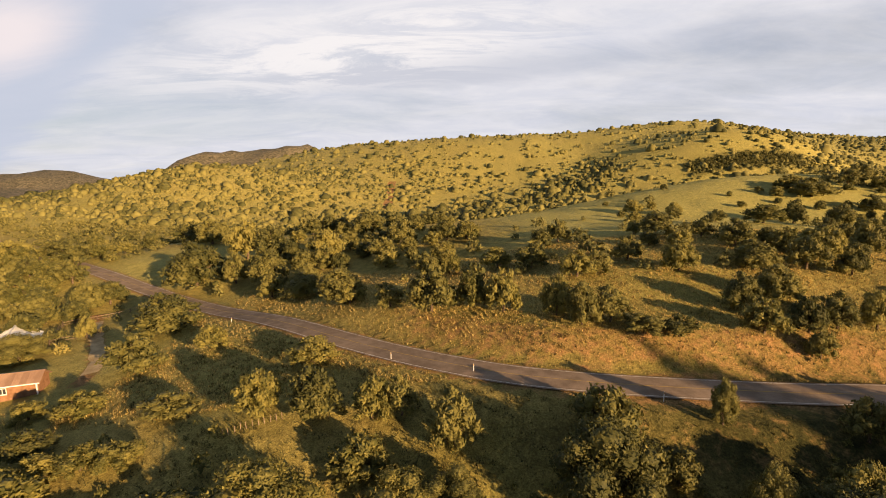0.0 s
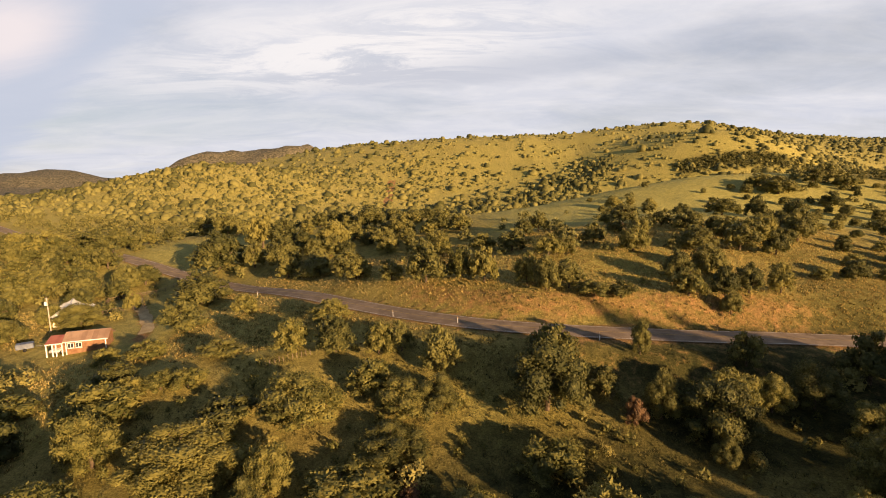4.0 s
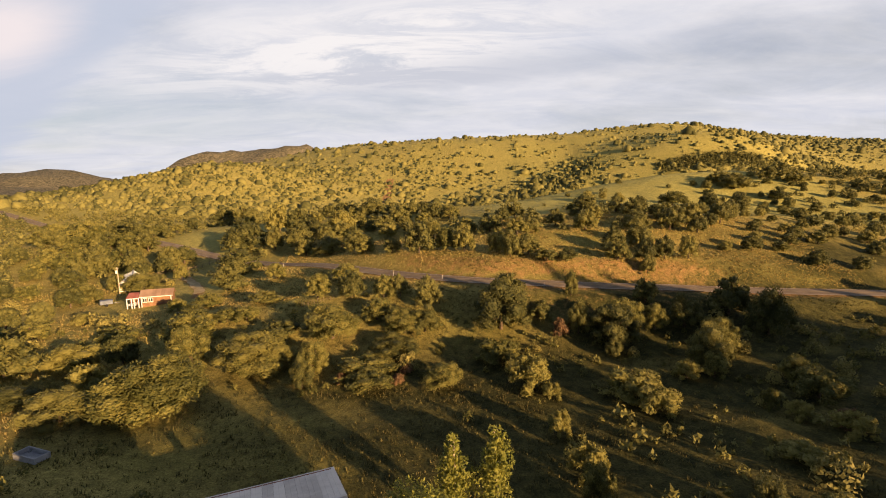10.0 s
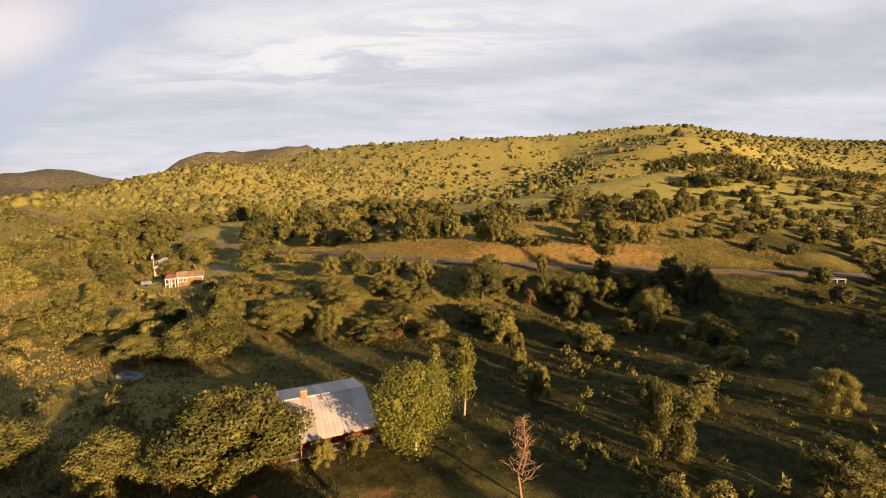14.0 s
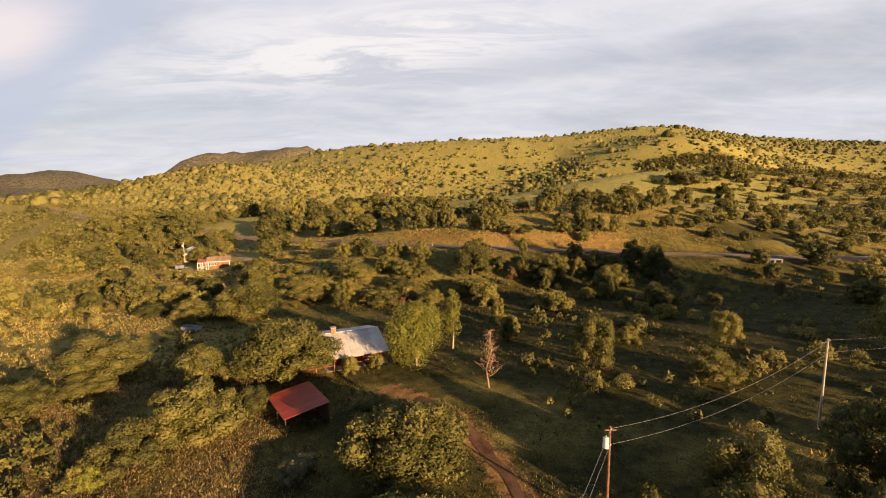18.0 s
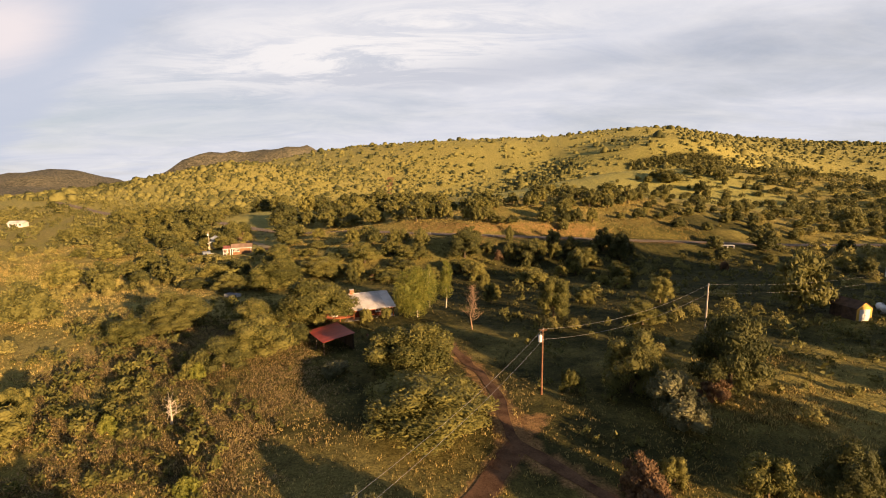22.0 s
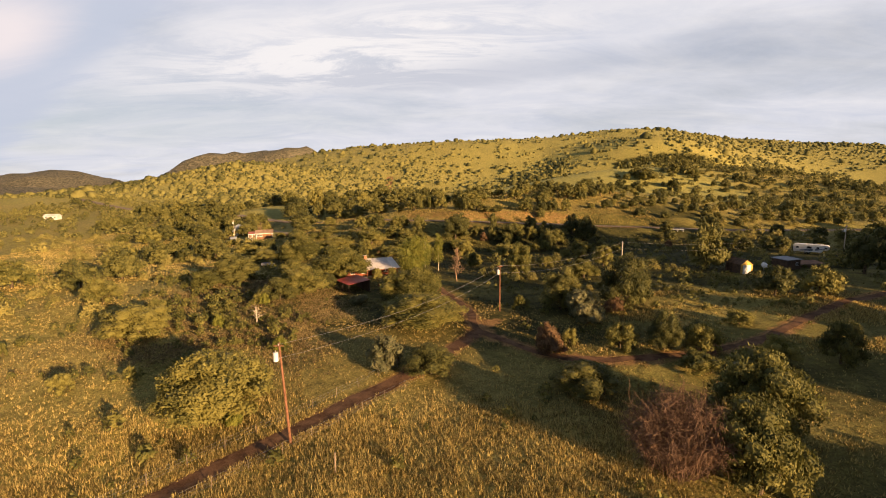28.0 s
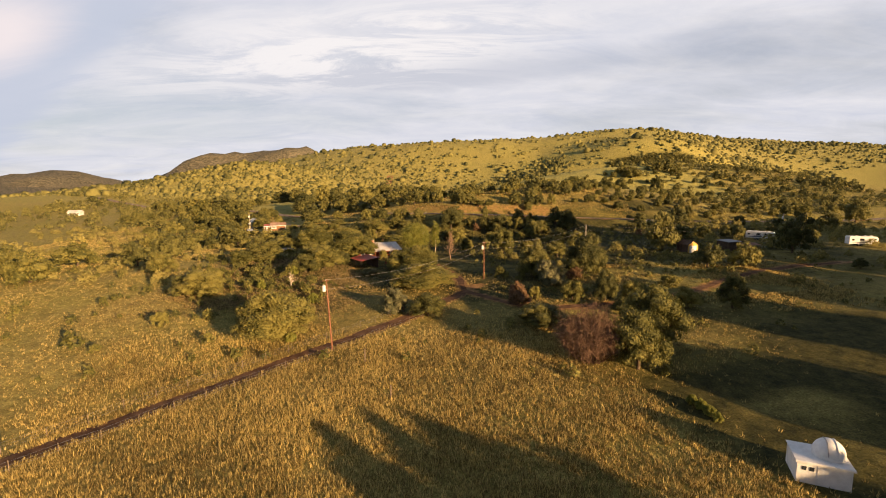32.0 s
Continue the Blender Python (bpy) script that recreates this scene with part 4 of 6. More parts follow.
# single oaks beyond the road and on the open ridge, each with its long shadow: x and y range, count, crown width
taken = [t[:2] for t in SINGLE_TREES + OUTER_TREES + FAR_TREES]
for x0, x1, y0, y1, count, w0, w1 in ((-64, 8, 122, 255, 75, 5.0, 8.5), (66, 150, 70, 125, 70, 3.6, 6.2), (20, 150, 108, 150, 12, 4.0, 6.5), (70, 215, 150, 255, 16, 3.0, 5.0), (130, 270, 110, 230, 60, 3.4, 5.6), (95, 250, 20, 112, 100, 4.2, 7.0), (-190, -112, 110, 230, 60, 5.5, 9.0), (-150, -97, 84, 190, 60, 6.0, 9.5), (-110, -52, 26, 74, 46, 5.5, 8.5), (150, 330, 60, 240, 70, 4.2, 7.0)):
    for k in range(count):
        x, y = RNG.uniform(x0, x1), RNG.uniform(y0, y1)
        if all((x - a) ** 2 + (y - b) ** 2 > 30 for a, b in taken) and not any(a < x < b and c < y < d for a, b, c, d in CLEARINGS) and abs(x - 5) < (y + 150) * 1.0 and abs(float(along(ROAD, x, y)[0][0])) > 9:
            taken.append((x, y))
            set_tree(RIDGE_PATTERNS[k % 3], x, y, RNG.uniform(w0, w1) / 7, squash=RNG.uniform(0.9, 1.2))
for p in RIDGE_PATTERNS:
    for o in (*p.children, p):
        bpy.data.objects.remove(o)


def thicket(x, y):
    west = smooth(-55, -75, x) * smooth(-70, -20, y) * (1 - smooth(100, 118, y)) * np.clip(1 - np.exp(-((x + 76) / 20) ** 2 - ((y - 88) / 18) ** 2) * 1.6, 0, 1)
    mid = 0.10 * np.exp(-((y - 40) / 12) ** 2) * smooth(-60, -40, x) * (1 - smooth(70, 95, x))
    east = 0.16 * smooth(20, 40, x) * (1 - smooth(-20, 60, np.abs(y - 10) - 40))
    far_east = 0.5 * smooth(110, 150, x) * smooth(-40, 20, y)
    return np.clip(0.6 * west * (0.6 + 0.6 * fbm(x / 18, y / 18, 33, 3)) + mid + east + far_east, 0, 1) * off_road(x, y, 7)


p = scatter(3000, -210, 230, -70, 118, thicket)
s = RNG.gamma(5, 0.38, len(p)) + 0.7
scrub("valley_thicket", p, s, np.where((p[:, 0] > -95) & (p[:, 1] < 40), 380, 150), LEAF_SCRUB, "tangled yellow-green thicket on the valley floor", "thicket")


def off_tracks(x, y):
    k = off_road(x, y, 4.2) > 0
    for line in TRACK_LINES.values():
        k &= np.abs(along(line, x, y)[0]) > 1.1
    return k


def rough(x, y):
    """Low brush and weeds between the trees."""
    west = smooth(-14, -30, x) * (1 - smooth(-8, 12, y)) * (0.22 + 0.9 * np.exp(-((x + 30 + 0.35 * (y + 60)) / 16) ** 2)) * (1 - 0.85 * smooth(-70, -84, y)) * (1 - 0.75 * np.exp(-((x + 16) / 12) ** 2 - ((y + 32) / 14) ** 2))
    bank = 0.14 * np.exp(-((y - 44) / 17) ** 2)
    east = 0.0 * x
    south = 0.05 * (y < -75) + 0.5 * np.exp(-((x - 36) / 9) ** 2 - ((y + 112) / 7) ** 2)
    return np.clip((0.85 * west + bank + east + south) * (0.55 + 0.8 * fbm(x / 8, y / 8, 51, 3)), 0, 1) * off_tracks(x, y)


def soft_edge(x, y, x0, x1, y0, y1):
    """Thins a stand of grass out towards the edges of its patch, along a ragged line."""
    d = np.minimum(np.minimum(x - x0, x1 - x), np.minimum(y - y0, y1 - y)) + 5 * fbm(x / 9, y / 9, 17, 3)
    return smooth(0, 16, d)


def mown(x, y):
    """Where the grass is left long: not on the cut ground round the observatory."""
    return 1 - 0.92 * smooth(29, 33, x + 0.25 * (y + 115)) * (1 - smooth(-106, -99, y))


def tufts(name, p, tall, wide, blades, material, label, splay=0.8):
    """Tussocks of grass as one mesh of leaning blades."""
    n = len(p)
    z = height(p[:, 0], p[:, 1])
    idx = np.repeat(np.arange(n), blades)
    m = len(idx)
    a = RNG.uniform(0, 6.2832, m)
    lean = RNG.uniform(0.1, splay, m)
    h = (tall * RNG.uniform(0.55, 1.25, n))[idx] * RNG.uniform(0.7, 1.1, m)
    base = np.column_stack([p[idx, 0] + 0.3 * np.cos(a) * wide, p[idx, 1] + 0.3 * np.sin(a) * wide, z[idx] - 0.05])
    side = np.column_stack([-np.sin(a), np.cos(a), 0 * a]) * (wide * RNG.uniform(0.05, 0.13, m))[:, None]
    tip = base + np.column_stack([np.cos(a) * lean * h, np.sin(a) * lean * h, h])
    V = np.stack([base - side, base + side, tip], 1).reshape(-1, 3)
    me = mesh_from(name, V, np.arange(3 * m).reshape(-1, 3), 3)
    me.materials.append(material)
    return tagged(new(name, me), label, "grass", kind="stuff")


p = scatter(70000, -110, 60, -160, -40, lambda x, y: off_tracks(x, y) * soft_edge(x, y, -110, 60, -160, -40) * np.clip(0.75 + 0.5 * fbm(x / 9, y / 9, 41, 3) - 0.6 * np.exp(-((x - 45) / 16) ** 2 - ((y + 112) / 16) ** 2), 0.05, 1) * mown(x, y))
tufts("field_grass", p, 0.34, 0.45, 5, GRASS_GOLD, "tall dry golden grass tussocks in the field")
p = scatter(95000, -48, 48, -148, -78, lambda x, y: off_tracks(x, y) * soft_edge(x, y, -48, 48, -148, -78) * np.clip(0.8 + 0.4 * fbm(x / 6, y / 6, 47, 3) - 0.8 * np.exp(-((x - 45) / 16) ** 2 - ((y + 112) / 16) ** 2), 0.05, 1) * mown(x, y))
tufts("front_field_grass", p, 0.5, 0.42, 6, GRASS_GOLD, "knee-high dry straw grass in the front field")
p = scatter(50000, -60, 110, -60, 95, lambda x, y: off_tracks(x, y) * soft_edge(x, y, -60, 110, -60, 95) * (1 - 0.65 * smooth(8, 25, x)) * np.clip(0.5 + 0.7 * fbm(x / 11, y / 11, 44, 3) - 0.55 * np.exp(-((x - 2) / 22) ** 2 - ((y + 28) / 24) ** 2), 0.04, 1))
tufts("valley_grass", p, 0.42, 0.7, 7, GRASS_GREEN, "rough green and straw grass tussocks")
p = scatter(42000, -75, -10, -82, -14, lambda x, y: off_tracks(x, y) * np.clip(0.75 + 0.9 * fbm(x / 7, y / 7, 81, 3), 0, 1) * smooth(-8, -22, x) * smooth(-62, -48, x) * smooth(-80, -68, y) * (1 - 0.9 * np.exp(-((x + 13) / 12) ** 2 - ((y + 26) / 14) ** 2)))
tufts("weed_patch", p, 0.3, 0.8, 8, GRASS_BROWN, "tall brown and gold weeds among the shrubs", 2.2)
p = scatter(27000, 28, 98, -80, -36, lambda x, y: off_tracks(x, y) * soft_edge(x, y, 28, 98, -80, -36) * np.clip(0.45 + 0.9 * fbm(x / 15, y / 6, 95, 3), 0, 1))
tufts("meadow_grass", p, 0.5, 0.7, 7, GRASS_GOLD, "streaks of dry golden grass in the shaded meadow")
p = scatter(34000, -170, -58, -45, 115, lambda x, y: off_tracks(x, y) * (1 - smooth(-100, -94, x) * smooth(70, 78, y)) * np.clip(0.65 + 0.7 * fbm(x / 13, y / 13, 91, 3), 0, 1) * (np.abs(x) < (y + 168) * 1.0))
tufts("west_slope_grass", p, 0.5, 0.55, 7, GRASS_GOLD, "rank golden grass between the western thickets")
p = scatter(30000, -60, 110, 66, 135, lambda x, y: off_tracks(x, y) * 0.8)
tufts("bank_grass", p, 0.42, 0.5, 8, GRASS_GOLD, "dry golden grass tussocks on the road bank")
p = scatter(15000, -125, 105, -105, 64, rough)
scrub("low_scrub", p, RNG.gamma(4, 0.2, len(p)) + 0.4, np.full(len(p), 64), LEAF_LIGHT, "rough knee-high golden olive scrub and weeds", "scrub", tall=1.0)
p = scatter(2600, 14, 120, -66, 50, lambda x, y: off_tracks(x, y) * np.clip(0.25 + 0.5 * fbm(x / 9, y / 5, 61, 3), 0, 1))
scrub("meadow_weeds", p, RNG.gamma(4, 0.17, len(p)) + 0.4, np.full(len(p), 22), LEAF_OAK, "scattered low olive weeds in the shaded meadow", "weeds", tall=1.0)

# ---- buildings and other made things ----
WHITE_PAINT = surface("white_paint", (0.66, 0.65, 0.62), (0.82, 0.81, 0.78), 1.2, 0.6, bump=0.08)
CREAM_METAL = surface("cream_metal_sheet", (0.56, 0.55, 0.50), (0.78, 0.76, 0.70), 0.5, 0.45, bump=0.05, obj_random=0.25)
TIN = surface("weathered_tin", (0.48, 0.43, 0.39), (0.70, 0.64, 0.58), 0.35, 0.55, 0.0, bump=0.05, obj_random=0.3)
RED_TIN = surface("red_roof_sheet", (0.27, 0.035, 0.018), (0.42, 0.065, 0.03), 0.4, 0.5, bump=0.05, obj_random=0.25)
SALMON_TIN = surface("faded_salmon_roof_sheet", (0.22, 0.14, 0.095), (0.33, 0.22, 0.15), 0.4, 0.55, bump=0.05, obj_random=0.25)
PORCH_TIN = surface("dull_red_porch_sheet", (0.26, 0.075, 0.045), (0.38, 0.13, 0.08), 0.4, 0.55, bump=0.05, obj_random=0.25)
RED_WALL = surface("red_stained_boards", (0.15, 0.042, 0.024), (0.27, 0.085, 0.042), 1.0, 0.8, bump=0.2)
ORANGE_TRIM = surface("orange_trim_paint", (0.30, 0.085, 0.03), (0.42, 0.14, 0.05), 1.5, 0.6, bump=0.08)
BRICK = surface("orange_brick", (0.34, 0.13, 0.06), (0.52, 0.24, 0.12), 2.0, 0.9, bump=0.3, obj_random=0.3)
TAN_WALL = surface("tan_brick_wall", (0.19, 0.10, 0.055), (0.29, 0.165, 0.09), 1.5, 0.9, bump=0.3)
MORTAR = surface("pale_mortar", (0.36, 0.32, 0.27), (0.48, 0.44, 0.38), 3, 0.95)
BROWN_BOARD = surface("dark_brown_boards", (0.05, 0.032, 0.022), (0.11, 0.07, 0.045), 1.2, 0.8, bump=0.25, obj_random=0.2)
YELLOW_PAINT = surface("mustard_paint", (0.50, 0.30, 0.05), (0.66, 0.42, 0.09), 1.2, 0.6, bump=0.1)
GREY_ROOF = surface("grey_felt_roof", (0.22, 0.22, 0.23), (0.36, 0.36, 0.37), 0.8, 0.8, bump=0.15)
GLASS = surface("dark_window_glass", (0.02, 0.022, 0.025), (0.05, 0.055, 0.06), 0.5, 0.08, bump=0)
RUBBER = surface("black_rubber", (0.012, 0.012, 0.012), (0.035, 0.034, 0.032), 3, 0.9)
STEEL = surface("dull_steel", (0.3, 0.3, 0.3), (0.5, 0.5, 0.5), 2, 0.4, 0.8, bump=0.05)
POLE_RED = surface("creosoted_red_pole", (0.15, 0.07, 0.04), (0.28, 0.14, 0.08), 2, 0.85, bump=0.4)
POLE_PALE = surface("bleached_pole", (0.40, 0.33, 0.25), (0.58, 0.49, 0.38), 2, 0.85, bump=0.4)
WIRE = surface("bare_aluminium_wire", (0.42, 0.39, 0.35), (0.56, 0.52, 0.46), 2, 0.45, 0.3, bump=0)
CONCRETE = surface("pale_concrete", (0.32, 0.30, 0.27), (0.48, 0.45, 0.40), 1.2, 0.9, bump=0.3)
PAVING = surface("red_paving", (0.16, 0.07, 0.045), (0.28, 0.13, 0.085), 1.2, 0.9, bump=0.3, obj_random=0.35)
POST_WOOD = surface("grey_post_wood", (0.13, 0.095, 0.065), (0.29, 0.22, 0.15), 3, 0.9, bump=0.4, obj_random=0.3)
BLUE_GREY = surface("blue_grey_panel", (0.10, 0.115, 0.15), (0.19, 0.215, 0.26), 0.8, 0.6, bump=0.05)


def add_box(bm, x0, x1, y0, y1, z0, z1, bevel=0.015):
    r = bmesh.ops.create_cube(bm, size=1.0, matrix=Matrix.Translation(((x0 + x1) / 2, (y0 + y1) / 2, (z0 + z1) / 2)) @ Matrix.Diagonal((abs(x1 - x0), abs(y1 - y0), abs(z1 - z0), 1)))
    if bevel:
        edges = list({e for v in r["verts"] for e in v.link_edges})
        bmesh.ops.bevel(bm, geom=edges, offset=min(bevel, 0.2 * min(abs(x1 - x0), abs(y1 - y0), abs(z1 - z0))), segments=1, affect="EDGES")


def box(name, parent, material, x0, x1, y0, y1, z0, z1, label="", bevel=0.015):
    bm = bmesh.new()
    add_box(bm, x0, x1, y0, y1, z0, z1, bevel)
    return part(name, bm, material, parent, label)


def slab(name, parent, material, pts, thick, label=""):
    """A flat piece with the given corners (its top side) and a thickness."""
    bm = bmesh.new()
    top = [bm.verts.new(p) for p in pts]
    f = bm.faces.new(top)
    f.normal_update()
    if f.normal.z < 0:
        f.normal_flip()
    n = f.normal.copy()
    r = bmesh.ops.extrude_face_region(bm, geom=[f])
    for v in r["geom"]:
        if isinstance(v, bmesh.types.BMVert):
            v.co -= n * thick
    bmesh.ops.recalc_face_normals(bm, faces=bm.faces)
    return part(name, bm, material, parent, label)


def rod(name, parent, material, a, b, r0, r1=None, sides=10, label=""):
    bm = bmesh.new()
    limb(bm, a, b, r0, r0 if r1 is None else r1, sides)
    return part(name, bm, material, parent, label, True)


def stand(name, x, y, turn=0.0, sink=0.0, label="", category="", group=""):
    ob = new(name)
    ob.matrix_basis = pose(x, y, H(x, y) - sink, 0, 0, turn)
    return tagged(ob, label, category, group)


def gable_roof(root, x0, x1, y0, y1, eave, rise, material, sheet=1.05, over=0.5, ribs=True):
    """Two slopes of ribbed sheets with the ridge along x, and a ridge cap."""
    ym = (y0 + y1) / 2
    half = (y1 - y0) / 2
    k = (half + over) / half
    n = max(2, round((x1 - x0 + 2 * over) / sheet))
    xs = np.linspace(x0 - over, x1 + over, n + 1)
    for s in (-1, 1):
        ye, ze = ym + s * half * k, eave + rise - rise * k
        for a, b in zip(xs, xs[1:]):
            bm = bmesh.new()
            prof = [(a + 0.004, 0), (a + 0.05, 0.035), (a + 0.1, 0), ((a + b) / 2 - 0.04, 0), ((a + b) / 2, 0.03), ((a + b) / 2 + 0.04, 0), (b - 0.004, 0)] if ribs else [(a + 0.004, 0), (b - 0.004, 0)]
            lo = [bm.verts.new((x, ye, ze + z)) for x, z in prof]
            hi = [bm.verts.new((x, ym + s * 0.03, eave + rise + z)) for x, z in prof]
            lo2 = [bm.verts.new((x, ye, ze - 0.04)) for x, z in prof]
            hi2 = [bm.verts.new((x, ym + s * 0.03, eave + rise - 0.04)) for x, z in prof]
            for i in range(len(prof) - 1):
                bm.faces.new((lo[i], lo[i + 1], hi[i + 1], hi[i]))
                bm.faces.new((lo2[i + 1], lo2[i], hi2[i], hi2[i + 1]))
                bm.faces.new((lo2[i], lo2[i + 1], lo[i + 1], lo[i]))
            bmesh.ops.recalc_face_normals(bm, faces=bm.faces)
            part("roof_sheet", bm, material, root)
    box("ridge_cap", root, material, x0 - over, x1 + over, ym - 0.16, ym + 0.16, eave + rise - 0.03, eave + rise + 0.05)


def gable_walls(root, x0, x1, y0, y1, eave, rise, material, t=0.2):
    for s, y in ((0, y0), (1, y1)):
        box("wall", root, material, x0, x1, y if not s else y - t, y + t if not s else y, -0.5, eave)
    ym = (y0 + y1) / 2
    for x in (x0, x1 - t):
        bm = bmesh.new()
        pts = [(y0 + t, -0.5), (y1 - t, -0.5), (y1 - t, eave - 0.05), (ym, eave + rise - 0.08), (y0 + t, eave - 0.05)]
        a = [bm.verts.new((x, p, z)) for p, z in pts]
        b = [bm.verts.new((x + t, p, z)) for p, z in pts]
        bm.faces.new(a); bm.faces.new(b[::-1])
        for i in range(5):
            bm.faces.new((a[i], b[i], b[(i + 1) % 5], a[(i + 1) % 5]))
        bmesh.ops.recalc_face_normals(bm, faces=bm.faces)
        part("gable_wall", bm, material, root)


def window_on(root, x, y, z, w, h, frame_mat=None):
    """A framed window standing proud of a wall that faces -y."""
    fm = frame_mat or WHITE_PAINT
    win = box("window", root, fm, x - w / 2, x + w / 2, y - 0.05, y + 0.04, z, z + h, "white framed window")
    for k in (-1, 1):
        box("pane", win, GLASS, x + k * w * 0.24 - w * 0.19, x + k * w * 0.24 + w * 0.19, y - 0.065, y - 0.045, z + 0.1, z + h - 0.1, "dark glass pane", 0)
    box("sill", win, fm, x - w / 2 - 0.06, x + w / 2 + 0.06, y - 0.14, y - 0.03, z - 0.07, z - 0.005)
    return win


def metal_house():
    r = stand("metal_roof_house", -15.0, -6.8, 21.7, label="low red-walled house with a ribbed pale tin roof and brick chimney", category="house")
    x0, x1, y0, y1 = -8.9, 6.1, -4.6, 8.4
    gable_walls(r, x0, x1, y0 - 0.01, y1, 2.35, 1.45, RED_WALL)
    gable_roof(r, x0, x1, y0 - 1.9, y1, 2.3, 1.8, TIN, over=0.35)
    box("fascia", r, ORANGE_TRIM, x0 - 0.3, x1 + 0.3, y0 - 2.22, y0 - 2.14, 2.02, 2.22, "orange painted fascia board")
    box("porch_floor", r, CONCRETE, x0, x1, y0 - 2.1, y0 - 0.01, -0.4, 0.16, "concrete porch floor")
    for k in range(6):
        x = x0 + 0.3 + k * (x1 - x0 - 0.6) / 5
        box("porch_post", r, ORANGE_TRIM, x - 0.07, x + 0.07, y0 - 2.05, y0 - 1.91, 0.16, 2.12)
    for k in range(5):
        x = x0 + 0.37 + k * (x1 - x0 - 0.6) / 5
        if k not in (2,):
            box("porch_rail", r, ORANGE_TRIM, x, x + 2.6, y0 - 2.0, y0 - 1.95, 0.95, 1.03)
    d = box("door", r, BROWN_BOARD, 0.3, 1.25, y0 - 0.06, y0 + 0.02, 0.17, 2.2, "dark plank door")
    box("handle", d, STEEL, 1.1, 1.15, y0 - 0.12, y0 - 0.06, 1.1, 1.2)
    for x in (-6.5, -3.6, 2.9, 4.9):
        window_on(r, x, y0 - 0.01, 0.95, 1.2, 1.15)
    # chimney of real bricks round a flue
    ch = box("chimney", r, MORTAR, -2.0, -1.25, 0.6, 1.3, 3.0, 5.0, "square orange brick chimney")
    for row in range(14):
        z = 3.6 + row * 0.1
        for k in range(3):
            for yy in (0.6, 1.3):
                xa = -2.02 + k * 0.265 - (0.13 if row % 2 else 0)
                xa = max(xa, -2.02)
                box("brick", ch, BRICK, xa, min(xa + 0.25, -1.23), yy - 0.02, yy + 0.02, z, z + 0.085, bevel=0)
            for xx in (-2.0, -1.25):
                ya = 0.62 + k * 0.235
                box("brick", ch, BRICK, xx - 0.02, xx + 0.02, ya, ya + 0.215, z, z + 0.085, bevel=0)
    box("chimney_cap", r, CONCRETE, -2.12, -1.13, 0.48, 1.42, 5.01, 5.11, "thin concrete cap")


def red_carport():
    r = stand("red_carport", -16.8, -28.8, -56, label="open carport with a bright red sheet roof on posts", category="carport")
    L, W, h0, h1 = 3.9, 2.9, 2.4, 3.0
    n = 8
    for k in range(n):
        a, b = -L + 2 * L * k / n, -L + 2 * L * (k + 1) / n
        slab("roof_sheet", r, RED_TIN, [(a + 0.01, -W, h0), (b - 0.01, -W, h0), (b - 0.01, W, h1), (a + 0.01, W, h1)], 0.05)
        box("rib", r, RED_TIN, a - 0.02, a + 0.02, -W, -W + 0.01, h0, h0 + 0.01, bevel=0)
    for x in (-L + 0.3, 0, L - 0.3):
        for y, h in ((-W + 0.25, h0), (W - 0.25, h1 - 0.1)):
            box("post", r, BROWN_BOARD, x - 0.07, x + 0.07, y - 0.07, y + 0.07, -0.5, h - 0.06)
    for y, h in ((-W + 0.25, h0 - 0.1), (W - 0.25, h1 - 0.25)):
        box("beam", r, BROWN_BOARD, -L + 0.1, L - 0.1, y - 0.06, y + 0.06, h - 0.08, h + 0.06)
    box("back_wall", r, BROWN_BOARD, -L + 0.25, L - 0.25, W - 0.16, W - 0.1, -0.3, h1 - 0.4, "dark board wall")


def paved_walk():
    r = stand("paved_walk", -7.3, -27.0, -56, label="red paved ramp with low side walls beside the yard", category="path")
    for i in range(10):
        for j in range(4):
            box("paver", r, PAVING, -4 + i * 0.8 + 0.012, -4 + (i + 1) * 0.8 - 0.012, -1.6 + j * 0.8 + 0.012, -1.6 + (j + 1) * 0.8 - 0.012, -0.3, 0.09)
    for y in (-1.78, 1.62):
        box("side_wall", r, PAVING, -4.2, 4.2, y, y + 0.18, -0.3, 0.5, "low red masonry side wall")


